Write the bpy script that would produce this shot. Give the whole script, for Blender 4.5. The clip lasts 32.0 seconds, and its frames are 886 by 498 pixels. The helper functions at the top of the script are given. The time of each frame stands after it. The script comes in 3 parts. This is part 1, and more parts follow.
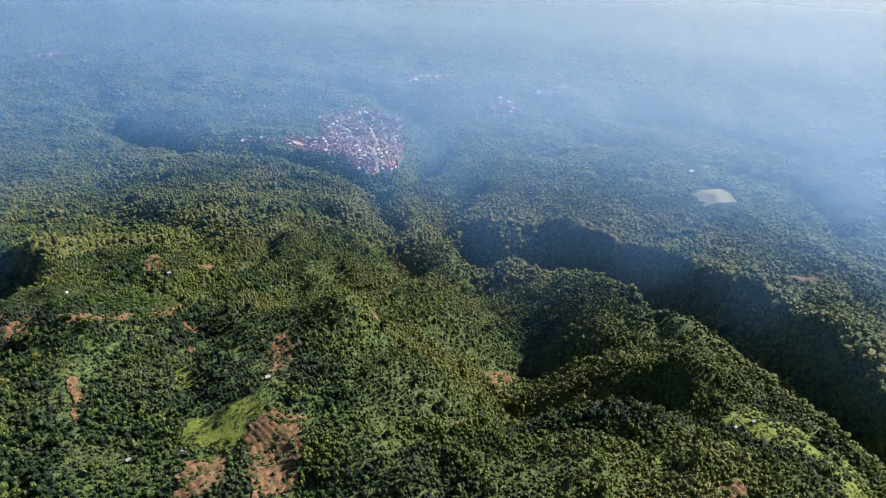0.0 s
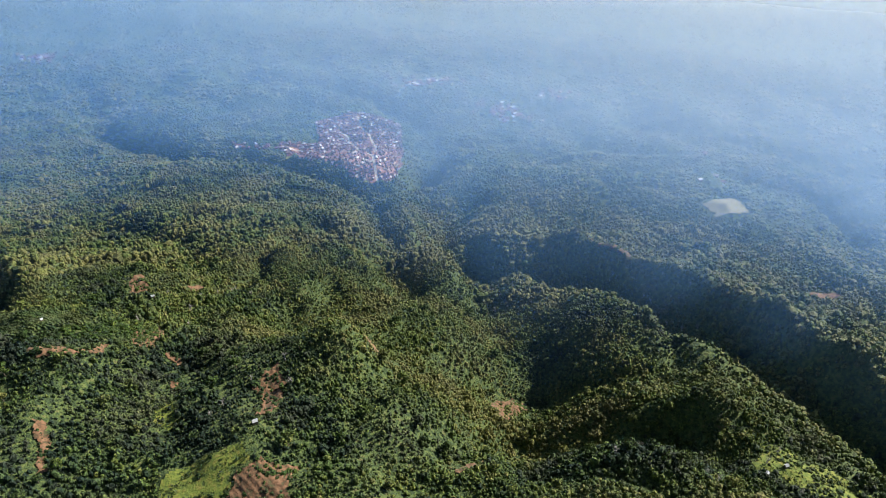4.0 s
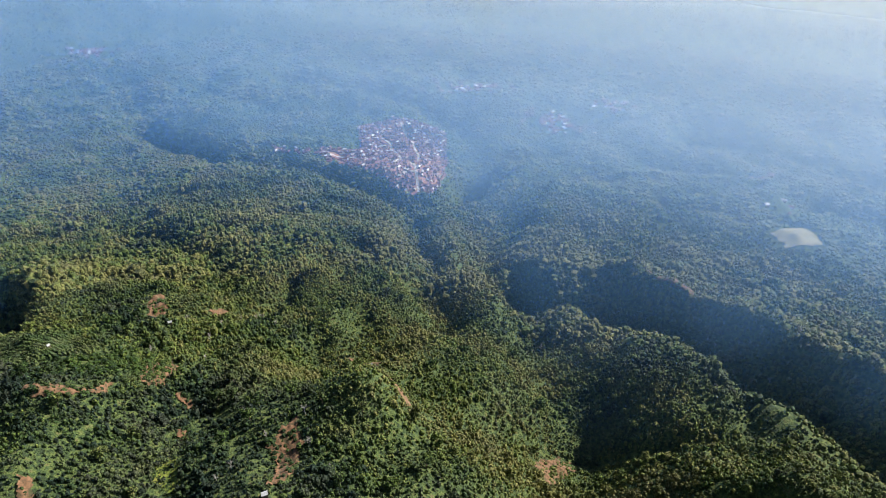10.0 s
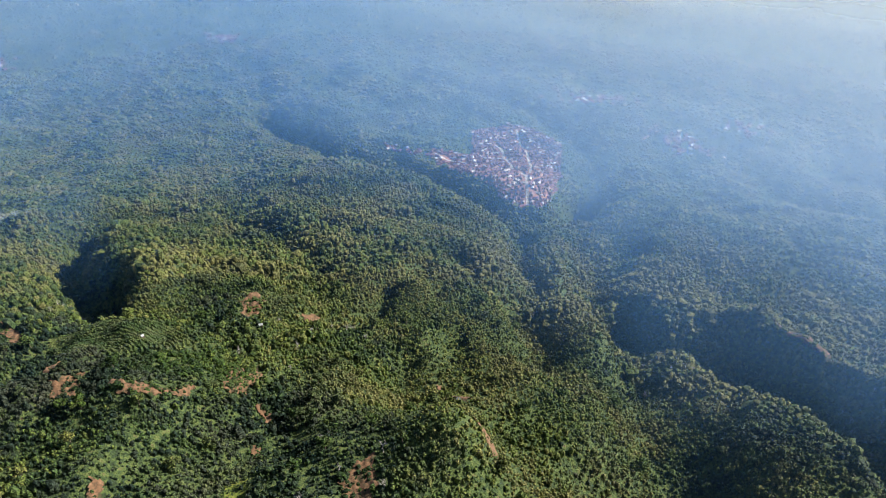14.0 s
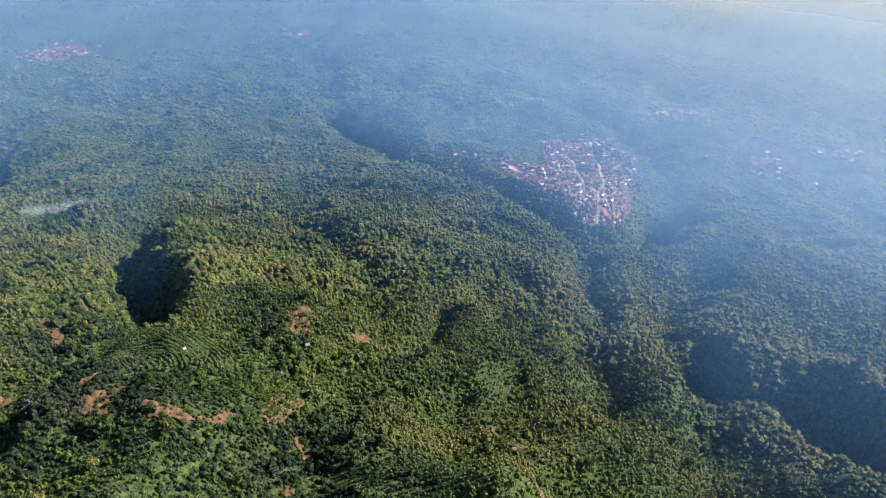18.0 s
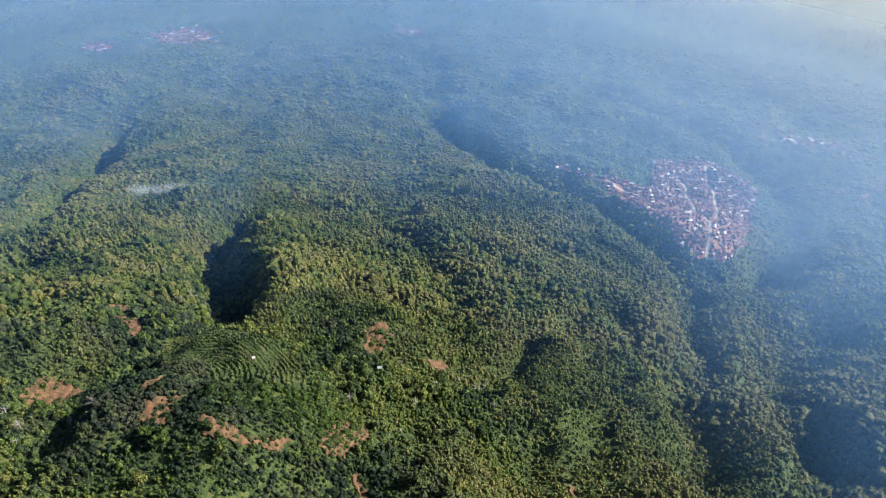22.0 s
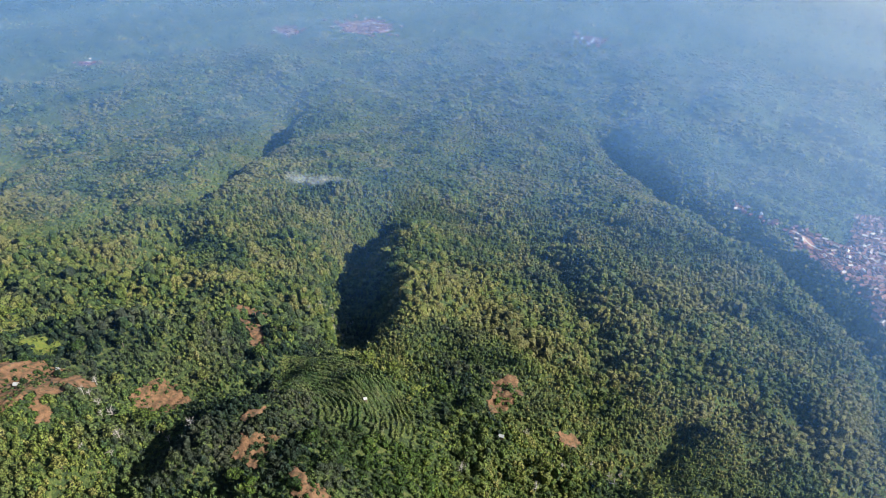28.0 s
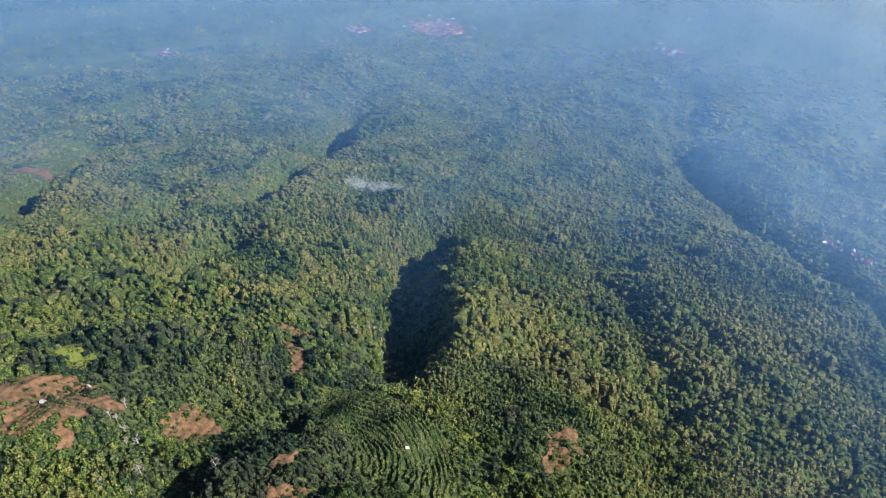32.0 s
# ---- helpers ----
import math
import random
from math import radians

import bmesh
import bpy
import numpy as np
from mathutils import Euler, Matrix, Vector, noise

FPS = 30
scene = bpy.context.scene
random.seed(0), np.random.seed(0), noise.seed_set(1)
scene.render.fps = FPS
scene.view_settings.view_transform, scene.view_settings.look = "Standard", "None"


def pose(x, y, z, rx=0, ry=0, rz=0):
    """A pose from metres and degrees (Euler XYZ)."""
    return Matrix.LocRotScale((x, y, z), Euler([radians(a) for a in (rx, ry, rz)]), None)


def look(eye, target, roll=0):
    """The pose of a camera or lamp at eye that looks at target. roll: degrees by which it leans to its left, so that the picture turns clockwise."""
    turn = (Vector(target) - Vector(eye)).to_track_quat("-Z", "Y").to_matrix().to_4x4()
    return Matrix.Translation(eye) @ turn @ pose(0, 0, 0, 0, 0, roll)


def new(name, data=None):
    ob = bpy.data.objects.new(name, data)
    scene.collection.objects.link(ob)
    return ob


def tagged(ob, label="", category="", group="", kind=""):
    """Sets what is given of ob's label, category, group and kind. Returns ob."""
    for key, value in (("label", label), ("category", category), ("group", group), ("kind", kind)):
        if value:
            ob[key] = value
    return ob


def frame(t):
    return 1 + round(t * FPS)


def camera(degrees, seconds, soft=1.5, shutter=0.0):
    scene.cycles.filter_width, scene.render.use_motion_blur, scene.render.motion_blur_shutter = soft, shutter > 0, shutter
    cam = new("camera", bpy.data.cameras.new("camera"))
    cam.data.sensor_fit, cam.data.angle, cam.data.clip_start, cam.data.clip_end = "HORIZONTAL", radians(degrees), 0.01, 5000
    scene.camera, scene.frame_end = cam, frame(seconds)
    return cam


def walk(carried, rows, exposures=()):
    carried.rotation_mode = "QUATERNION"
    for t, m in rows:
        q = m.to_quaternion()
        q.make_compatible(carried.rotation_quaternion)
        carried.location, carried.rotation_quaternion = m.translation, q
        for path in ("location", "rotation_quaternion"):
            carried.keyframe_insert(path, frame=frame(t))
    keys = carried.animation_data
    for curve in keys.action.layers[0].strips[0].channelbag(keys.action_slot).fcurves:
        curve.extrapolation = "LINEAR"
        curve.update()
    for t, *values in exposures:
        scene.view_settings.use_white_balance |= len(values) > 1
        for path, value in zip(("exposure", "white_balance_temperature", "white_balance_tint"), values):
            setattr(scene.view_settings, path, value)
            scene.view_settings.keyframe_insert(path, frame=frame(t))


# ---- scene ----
cam = camera(67.14, 32.0, soft=0.5)

PATH = [
    (0, (0.00, 0.00, 600.00), (0.00, 81.24, 541.69), -0.14),
    (1, (-1.02, 10.21, 597.89), (-0.97, 91.45, 539.57), -0.15),
    (2, (-1.91, 20.50, 595.78), (-1.78, 101.77, 537.52), -0.13),
    (3, (-2.77, 30.68, 593.86), (-2.58, 111.95, 535.59), -0.09),
    (3.5, (-3.16, 35.70, 593.02), (-2.97, 116.96, 534.74), -0.10),
    (5.5, (-3.74, 54.92, 588.88), (-3.54, 136.25, 530.70), -0.11),
    (6, (-4.14, 59.91, 588.02), (-3.79, 141.25, 529.85), -0.13),
    (7, (-4.82, 70.03, 586.02), (-4.60, 151.37, 527.84), -0.07),
    (8, (-5.84, 80.35, 583.84), (-6.71, 161.70, 525.69), -0.05),
    (9, (-7.16, 90.78, 581.72), (-9.21, 172.09, 523.55), -0.05),
    (10, (-8.83, 101.51, 580.02), (-14.44, 182.62, 521.81), -0.01),
    (11, (-10.89, 111.83, 578.49), (-20.89, 192.48, 520.22), -0.01),
    (12, (-13.05, 121.48, 577.15), (-27.93, 201.36, 518.86), 0.14),
    (13, (-15.07, 130.80, 575.92), (-33.50, 209.98, 517.68), 0.05),
    (13.5, (-16.11, 135.63, 575.22), (-35.52, 214.59, 517.02), -0.08),
    (15.5, (-22.21, 156.11, 569.91), (-47.34, 233.53, 511.81), -0.07),
    (16, (-24.08, 161.09, 569.03), (-51.15, 237.86, 510.95), -0.06),
    (17, (-27.88, 170.89, 567.08), (-56.17, 247.21, 508.99), -0.03),
    (18, (-31.82, 180.68, 564.86), (-60.88, 256.76, 506.84), -0.02),
    (19, (-35.75, 190.07, 562.60), (-66.00, 265.74, 504.65), -0.04),
    (20, (-39.97, 199.54, 560.29), (-73.21, 273.97, 502.36), -0.02),
    (21, (-44.40, 208.98, 557.99), (-81.69, 281.47, 500.07), 0.01),
    (22, (-49.17, 218.16, 556.13), (-90.44, 288.43, 498.17), 0.24),
    (23, (-54.58, 227.24, 554.71), (-99.67, 295.14, 496.78), 0.10),
    (24, (-60.57, 235.80, 553.36), (-108.63, 301.61, 495.41), 0.08),
    (25, (-66.95, 244.30, 551.99), (-117.62, 308.15, 494.06), 0.10),
    (25.5, (-70.18, 248.54, 551.30), (-122.22, 311.24, 493.33), 0.14),
    (27.5, (-84.07, 264.58, 547.03), (-141.32, 322.55, 489.06), -0.01),
    (28, (-87.67, 268.41, 546.26), (-145.95, 325.34, 488.28), -0.04),
    (29, (-94.93, 276.12, 544.52), (-155.31, 330.83, 486.54), 0.01),
    (30, (-102.57, 283.29, 542.91), (-164.96, 335.67, 484.92), 0.02),
    (31, (-110.77, 289.75, 541.54), (-174.36, 340.66, 483.53), 0.11),
    (32, (-119.50, 295.74, 540.32), (-183.56, 346.08, 482.33), 0.27),
]
walk(cam, [(t, look(eye, target, roll)) for t, eye, target, roll in PATH], exposures=((0.0, 1.10, 6420, 11), (32.0, 1.10, 6420, 11)))

# ---- world, sun, exposure ----
SUN_AZ = radians(62)      # clockwise from +y
SUN_EL = radians(35)
world = bpy.data.worlds.new("sky")
scene.world = world
world.use_nodes = True
wn = world.node_tree.nodes
sky = wn.new("ShaderNodeTexSky")
sky.sky_type = "NISHITA"
sky.sun_disc = False
sky.sun_elevation = SUN_EL
sky.sun_rotation = SUN_AZ
sky.altitude = 600
sky.dust_density = 1.0
wn["Background"].inputs[1].default_value = 0.05
world.node_tree.links.new(sky.outputs[0], wn["Background"].inputs[0])
sun = new("sun", bpy.data.lights.new("sun", "SUN"))
sun.data.energy = 5.0
sun.data.angle = radians(0.55)
sun.data.color = (1.0, 0.95, 0.87)
sun_way = Vector((math.sin(SUN_AZ) * math.cos(SUN_EL), math.cos(SUN_AZ) * math.cos(SUN_EL), math.sin(SUN_EL)))
sun.matrix_basis = look(sun_way * 1000, (0, 0, 0))
scene.cycles.transparent_max_bounces = 32


# ---- materials ----
def material(name):
    m = bpy.data.materials.new(name)
    m.use_nodes = True
    m.node_tree.nodes.clear()
    return m, m.node_tree.nodes, m.node_tree.links


def ramp(nodes, links, source, stops):
    r = nodes.new("ShaderNodeValToRGB")
    e = r.color_ramp.elements
    while len(e) < len(stops):
        e.new(0.5)
    for k, (at, col) in enumerate(stops):
        e[k].position = at
        e[k].color = (*col, 1)
    links.new(source, r.inputs[0])
    return r.outputs[0]


def noise_at(nodes, links, scale, detail=3, rough=0.55, vector=None):
    n = nodes.new("ShaderNodeTexNoise")
    n.inputs["Scale"].default_value = scale
    n.inputs["Detail"].default_value = detail
    n.inputs["Roughness"].default_value = rough
    if vector is None:
        vector = nodes.new("ShaderNodeNewGeometry").outputs["Position"]
    links.new(vector, n.inputs["Vector"])
    return n.outputs["Fac"]


def mixed(nodes, links, fac, a, b, how="MIX"):
    x = nodes.new("ShaderNodeMix")
    x.data_type = "RGBA"
    x.blend_type = how
    for sock, v in ((x.inputs[0], fac), (x.inputs[6], a), (x.inputs[7], b)):
        if isinstance(v, (int, float)):
            sock.default_value = v
        elif isinstance(v, tuple):
            sock.default_value = (*v, 1)
        else:
            links.new(v, sock)
    return x.outputs[2]


def leaf_material(name, stops, per_leaf=0.45, patch=0.012, glow=0.18):
    """Foliage: colour varies from stand to stand, tree to tree and leaf clump to leaf clump."""
    m, n, l = material(name)
    stand = noise_at(n, l, patch, 4, 0.62)
    tone = n.new("ShaderNodeAttribute"); tone.attribute_name = "tone"
    isle = n.new("ShaderNodeNewGeometry").outputs["Random Per Island"]
    a = n.new("ShaderNodeMath"); a.operation = "MULTIPLY_ADD"
    l.new(stand, a.inputs[0]); a.inputs[1].default_value = 3.3; a.inputs[2].default_value = -1.60
    b = n.new("ShaderNodeMath"); b.operation = "MULTIPLY_ADD"
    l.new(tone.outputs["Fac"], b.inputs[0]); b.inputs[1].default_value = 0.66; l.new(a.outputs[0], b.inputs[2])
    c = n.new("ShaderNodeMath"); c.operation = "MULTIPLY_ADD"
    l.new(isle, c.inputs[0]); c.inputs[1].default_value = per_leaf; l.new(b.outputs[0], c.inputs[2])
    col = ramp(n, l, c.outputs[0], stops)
    # stands of greyer, drier trees
    grey = ramp(n, l, noise_at(n, l, patch * 1.7, 5, 0.7), [(0.47, (0, 0, 0)), (0.68, (0.52, 0.52, 0.52))])
    col = mixed(n, l, grey, col, (0.175, 0.160, 0.100))
    d = n.new("ShaderNodeBsdfPrincipled")
    d.inputs["Roughness"].default_value = 0.6
    d.inputs["Specular IOR Level"].default_value = 0.2
    # near-black blots: shade in the gaps between leaves, put into the base colour
    gap_shaded = mixed(n, l, ramp(n, l, noise_at(n, l, 1.3, 3, 0.7), [(0.42, (0, 0, 0)), (0.57, (1, 1, 1))]), (0.005, 0.010, 0.005), col)
    l.new(gap_shaded, d.inputs["Base Color"])
    bn = n.new("ShaderNodeBump"); bn.inputs["Distance"].default_value = 0.9; bn.inputs["Strength"].default_value = 1.0
    l.new(noise_at(n, l, 0.9, 3, 0.65), bn.inputs["Height"]); l.new(bn.outputs[0], d.inputs["Normal"])
    t = n.new("ShaderNodeBsdfTranslucent")
    warm = mixed(n, l, 0.3, gap_shaded, (0.13, 0.17, 0.03))
    l.new(warm, t.inputs["Color"])
    x = n.new("ShaderNodeMixShader"); x.inputs[0].default_value = glow
    l.new(d.outputs[0], x.inputs[1]); l.new(t.outputs[0], x.inputs[2])
    out = n.new("ShaderNodeOutputMaterial"); l.new(x.outputs[0], out.inputs[0])
    return m


def surface(name, stops, scale=0.3, rough=0.85, bump=0.0, bump_scale=2.0, metal=0.0, detail=5, by_object=0.0):
    m, n, l = material(name)
    f = noise_at(n, l, scale, detail, 0.6)
    if by_object:
        r = n.new("ShaderNodeObjectInfo").outputs["Random"]
        a = n.new("ShaderNodeMath"); a.operation = "MULTIPLY_ADD"
        l.new(f, a.inputs[0]); a.inputs[1].default_value = 1 - by_object
        b = n.new("ShaderNodeMath"); b.operation = "MULTIPLY"
        l.new(r, b.inputs[0]); b.inputs[1].default_value = by_object
        l.new(b.outputs[0], a.inputs[2]); f = a.outputs[0]
    col = ramp(n, l, f, stops)
    d = n.new("ShaderNodeBsdfPrincipled")
    d.inputs["Roughness"].default_value = rough
    d.inputs["Metallic"].default_value = metal
    l.new(col, d.inputs["Base Color"])
    if bump:
        bn = n.new("ShaderNodeBump"); bn.inputs["Distance"].default_value = bump
        bn.inputs["Strength"].default_value = 1.0
        l.new(noise_at(n, l, bump_scale, 4, 0.6), bn.inputs["Height"]); l.new(bn.outputs[0], d.inputs["Normal"])
    out = n.new("ShaderNodeOutputMaterial"); l.new(d.outputs[0], out.inputs[0])
    return m


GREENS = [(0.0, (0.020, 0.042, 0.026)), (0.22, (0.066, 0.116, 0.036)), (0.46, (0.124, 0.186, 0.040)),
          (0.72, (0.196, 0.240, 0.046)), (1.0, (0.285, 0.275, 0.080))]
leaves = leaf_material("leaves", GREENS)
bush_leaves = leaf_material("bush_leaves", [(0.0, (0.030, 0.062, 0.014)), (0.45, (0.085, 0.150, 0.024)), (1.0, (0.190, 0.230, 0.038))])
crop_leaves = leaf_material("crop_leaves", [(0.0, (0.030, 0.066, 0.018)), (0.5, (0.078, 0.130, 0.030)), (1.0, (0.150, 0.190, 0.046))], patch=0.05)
LEAFY = (leaves, bush_leaves, crop_leaves)
under = surface("undergrowth", [(0.30, (0.010, 0.018, 0.006)), (0.46, (0.034, 0.060, 0.014)), (0.58, (0.085, 0.115, 0.024)),
                                (0.72, (0.120, 0.090, 0.042))], scale=0.30, rough=0.95, bump=1.6, bump_scale=0.9, detail=8)
soil = surface("red_soil", [(0.32, (0.050, 0.056, 0.018)), (0.42, (0.080, 0.048, 0.022)), (0.52, (0.150, 0.078, 0.036)), (0.60, (0.180, 0.100, 0.052)), (0.66, (0.100, 0.070, 0.032)), (0.72, (0.070, 0.070, 0.026))], scale=0.3, rough=0.95, bump=0.5, bump_scale=0.6, detail=7)
meadow = surface("meadow", [(0.30, (0.035, 0.062, 0.014)), (0.5, (0.120, 0.155, 0.018)), (0.70, (0.190, 0.165, 0.034))], scale=0.35, rough=0.95, bump=0.6, bump_scale=0.7, detail=7)
dry_field = surface("dry_field", [(0.3, (0.22, 0.20, 0.10)), (0.6, (0.33, 0.28, 0.15)), (0.8, (0.20, 0.19, 0.09))], scale=0.05, rough=0.95, detail=6)
bark = surface("bark", [(0.3, (0.10, 0.075, 0.05)), (0.7, (0.20, 0.16, 0.12))], scale=3.0, rough=0.9)
pale_bark = surface("pale_bark", [(0.3, (0.26, 0.23, 0.20)), (0.7, (0.44, 0.41, 0.37))], scale=2.0, rough=0.9)
ROOFS = [(0.0, (0.095, 0.032, 0.028)), (0.45, (0.165, 0.060, 0.048)), (0.76, (0.200, 0.095, 0.080)), (0.83, (0.32, 0.24, 0.20)), (0.92, (0.62, 0.55, 0.46))]
tin = surface("roof_sheet", ROOFS, scale=0.6, rough=0.8, by_object=0.85)
plaster = surface("plaster", [(0.2, (0.16, 0.11, 0.09)), (0.8, (0.34, 0.28, 0.23))], scale=0.5, rough=0.9, by_object=0.6)
white_sheet = surface("white_roof_sheet", [(0.3, (0.30, 0.31, 0.31)), (0.7, (0.50, 0.50, 0.49))], scale=1.2, rough=0.5)
timber = surface("timber", [(0.3, (0.13, 0.09, 0.055)), (0.7, (0.27, 0.20, 0.13))], scale=2.5, rough=0.9)
yard = surface("yard_earth", [(0.35, (0.07, 0.08, 0.03)), (0.5, (0.30, 0.13, 0.085)), (0.7, (0.36, 0.19, 0.13))], scale=0.06, rough=0.95, detail=6)
dirt_road = surface("dirt_road", [(0.3, (0.34, 0.27, 0.20)), (0.7, (0.52, 0.45, 0.36))], scale=0.3, rough=0.95)


# ---- the lie of the land ----
RB = np.array([0, 290, 390, 450, 500, 600, 650, 730, 850, 930, 1050, 1130, 1210, 1340, 1600, 9000.0])
ZB = np.array([300, 292, 278, 255, 235, 200, 178, 150, 105, 88, 64, 42, 24, 8, 0, 0.0])
_r = np.arange(0, 9000, 10.0)
_z = np.interp(_r, RB, ZB)
_k = np.exp(-np.linspace(-2, 2, 11) ** 2)
_z = np.convolve(np.pad(_z, 5, mode="edge"), _k / _k.sum(), mode="valid")

# height or depth, half width, and the line of each spur and ravine
FOLDS = [
    (42, 36, [(157, 676), (203, 618), (259, 556), (284, 487), (294, 436), (320, 380), (350, 320), (385, 250)], 1.0),
    (-26, 30, [(34, 645), (105, 628)]),
    (-61, 34, [(152, 612), (180, 588), (228, 522), (262, 430), (310, 335), (370, 240)]),
    (6, 34, [(60, 590), (100, 570), (150, 520), (180, 440), (205, 360), (245, 290), (300, 220)]),
    (-34, 32, [(45, 880), (-8, 815), (0, 720), (32, 640), (38, 575)]),
    (-41, 47, [(42, 560), (55, 500), (66, 440), (52, 395), (46, 345), (42, 315)]),
    (-40, 24, [(-118, 930), (-92, 820), (-72, 720), (-58, 630), (-40, 545)]),
    (6, 26, [(-68, 860), (-42, 740), (-22, 640), (0, 545), (5, 450)]),
    (-50, 32, [(-700, 1300), (-600, 1225), (-478, 1152), (-360, 1104), (-275, 1064), (-195, 1012), (-138, 958), (-70, 965), (-15, 1090)]),
    (-44, 36, [(-32, 1000), (-22, 1117), (-34, 1216), (-63, 1315), (-130, 1421), (-227, 1506), (-354, 1562), (-488, 1606)]),
    (-42, 46, [(400, 1360), (555, 1294), (668, 1222), (767, 1134)]),
    (-28, 30, [(300, 1160), (416, 1121)]),
    (-30, 30, [(480, 1045), (620, 1027)]),
    (20, 40, [(-358, 1396), (-219, 1426), (-138, 1345), (-45, 1240), (-25, 1140)]),
    (-26, 26, [(-385, 478), (-432, 505)]),
    (-40, 21, [(-415, 495), (-445, 512), (-490, 540), (-570, 615), (-650, 710)]),
    (26, 30, [(-365, 500), (-420, 560), (-500, 630), (-580, 720)]),
    (-17, 20, [(-245, 590), (-300, 655), (-385, 740), (-440, 793)]),
    (-15, 18, [(-128, 438), (-150, 500), (-185, 560)]),
    (-42, 22, [(-840, 544), (-911, 636), (-1114, 830), (-1175, 905)]),
    (-52, 24, [(-700, 475), (-675, 412)]),
    (-50, 24, [(-885, 450), (-855, 405)]),
    (-52, 26, [(-1371, 472), (-1241, 386), (-1033, 297)]),
    (-16, 16, [(-338, 262), (-342, 305), (-346, 345), (-366, 392)]),
    (-56, 36, [(585, 790), (640, 900), (620, 1010), (540, 1030), (440, 965)]),
    (-36, 20, [(36, 340), (60, 342), (98, 332), (142, 326), (172, 304)]),
    (12, 40, [(-320, 350), (-318, 410)]),
    (9, 36, [(-105, 270), (-95, 330), (-80, 400)]),
]
# broad swells and hollows: place, reach, height
SWELLS = [(-150, 520, 100, -19), (-85, 425, 80, -14), (330, 440, 90, 37), (470, 1020, 120, 52), (102, 412, 46, -24), (112, 360, 40, -12), (140, 720, 50, -10), (222, 484, 34, 4), (20, 480, 60, -16), (-18, 650, 34, -12), (106, 615, 36, 8), (150, 400, 40, -10), (182, 340, 34, 14), (-40, 392, 30, -18), (-245, 470, 80, -16),
          (-550, 800, 150, -20), (-940, 850, 150, 9), (350, 830, 90, -16), (-440, 280, 90, 8), (-320, 570, 90, -6), (30, 650, 60, 17),
          (-110, 1060, 100, -6), (170, 300, 90, 6), (-110, 270, 80, -10), (-760, 430, 120, -10), (120, 620, 60, -19), (-600, 600, 120, -5), (-800, 520, 190, 20), (-105, 490, 45, -16), (-190, 352, 40, -20), (-70, 378, 28, 30), (52, 394, 50, -36), (31, 653, 40, -14), (208, 476, 40, -4), (-300, 412, 35, -8), (-150, 500, 38, 26), (-268, 492, 55, 14), (-388, 334, 34, -20),
          (-237, 351, 38, 16), (365, 852, 70, 12), (-35, 867, 45, -18), (-949, 660, 70, 20), (-725, 476, 55, 14), (-105, 284, 30, 8), (436, 885, 70, 17), (440, 935, 40, 8)]


def smooth_noise(x, y, cell, seed):
    """Value noise, from -1 to 1, with cells of that many metres."""
    g = np.random.default_rng(seed).uniform(-1, 1, (256, 256))
    u, v = x / cell + 1000, y / cell + 1000
    i, j = np.floor(u).astype(int), np.floor(v).astype(int)
    a, b = u - i, v - j
    a, b = a * a * (3 - 2 * a), b * b * (3 - 2 * b)
    p = lambda m, k: g[(i + m) % 256, (j + k) % 256]
    return (p(0, 0) * (1 - a) + p(1, 0) * a) * (1 - b) + (p(0, 1) * (1 - a) + p(1, 1) * a) * b


def line_distance(x, y, pts):
    best = np.full(np.shape(x), 1e9)
    for (ax, ay), (bx, by) in zip(pts, pts[1:]):
        ux, uy = bx - ax, by - ay
        t = np.clip(((x - ax) * ux + (y - ay) * uy) / (ux * ux + uy * uy), 0, 1)
        best = np.minimum(best, np.hypot(x - ax - t * ux, y - ay - t * uy))
    return best


def slope_of_land(x, y):
    return np.interp(np.hypot(x + 150, y), _r, _z)


def height(x, y):
    x, y = np.asarray(x, float), np.asarray(y, float)
    wx, wy = x + 9 * smooth_noise(x, y, 70, 11), y + 9 * smooth_noise(x, y, 70, 12)
    z = slope_of_land(x, y)
    for amp, wide, pts, *sharp in FOLDS:
        d = line_distance(wx, wy, pts) / wide
        z = z + (amp * np.exp(-d) if sharp else amp / (1 + d ** 2.6))
    for cx, cy, r, amp in SWELLS:
        z = z + amp * np.exp(-((x - cx) ** 2 + (y - cy) ** 2) / r ** 2)
    even = np.clip((2150 - np.hypot(x, y)) / 500, 0.1, 1)
    far = np.clip((np.hypot(x, y) - 300) / 900, 0.3, 1) * even
    plain = np.clip((np.hypot(x, y) - 1150) / 500, 0, 1)
    z = z + 10 * far * smooth_noise(x, y, 150, 1) + (3.0 + 4.5 * far) * smooth_noise(x, y, 60, 2) + 5.2 * even * smooth_noise(x, y, 27, 3)
    z = z - 10 * (1 - plain) * np.maximum(0, 1 - 3.2 * np.abs(smooth_noise(x, y, 75, 4))) * np.clip(0.5 + smooth_noise(x, y, 160, 5), 0, 1)
    z = z + 2.2 * even * smooth_noise(x, y, 14, 6) + 19 * even * plain * smooth_noise(x, y, 105, 7)
    return z


def height1(x, y):
    return float(height(np.array([x]), np.array([y]))[0])


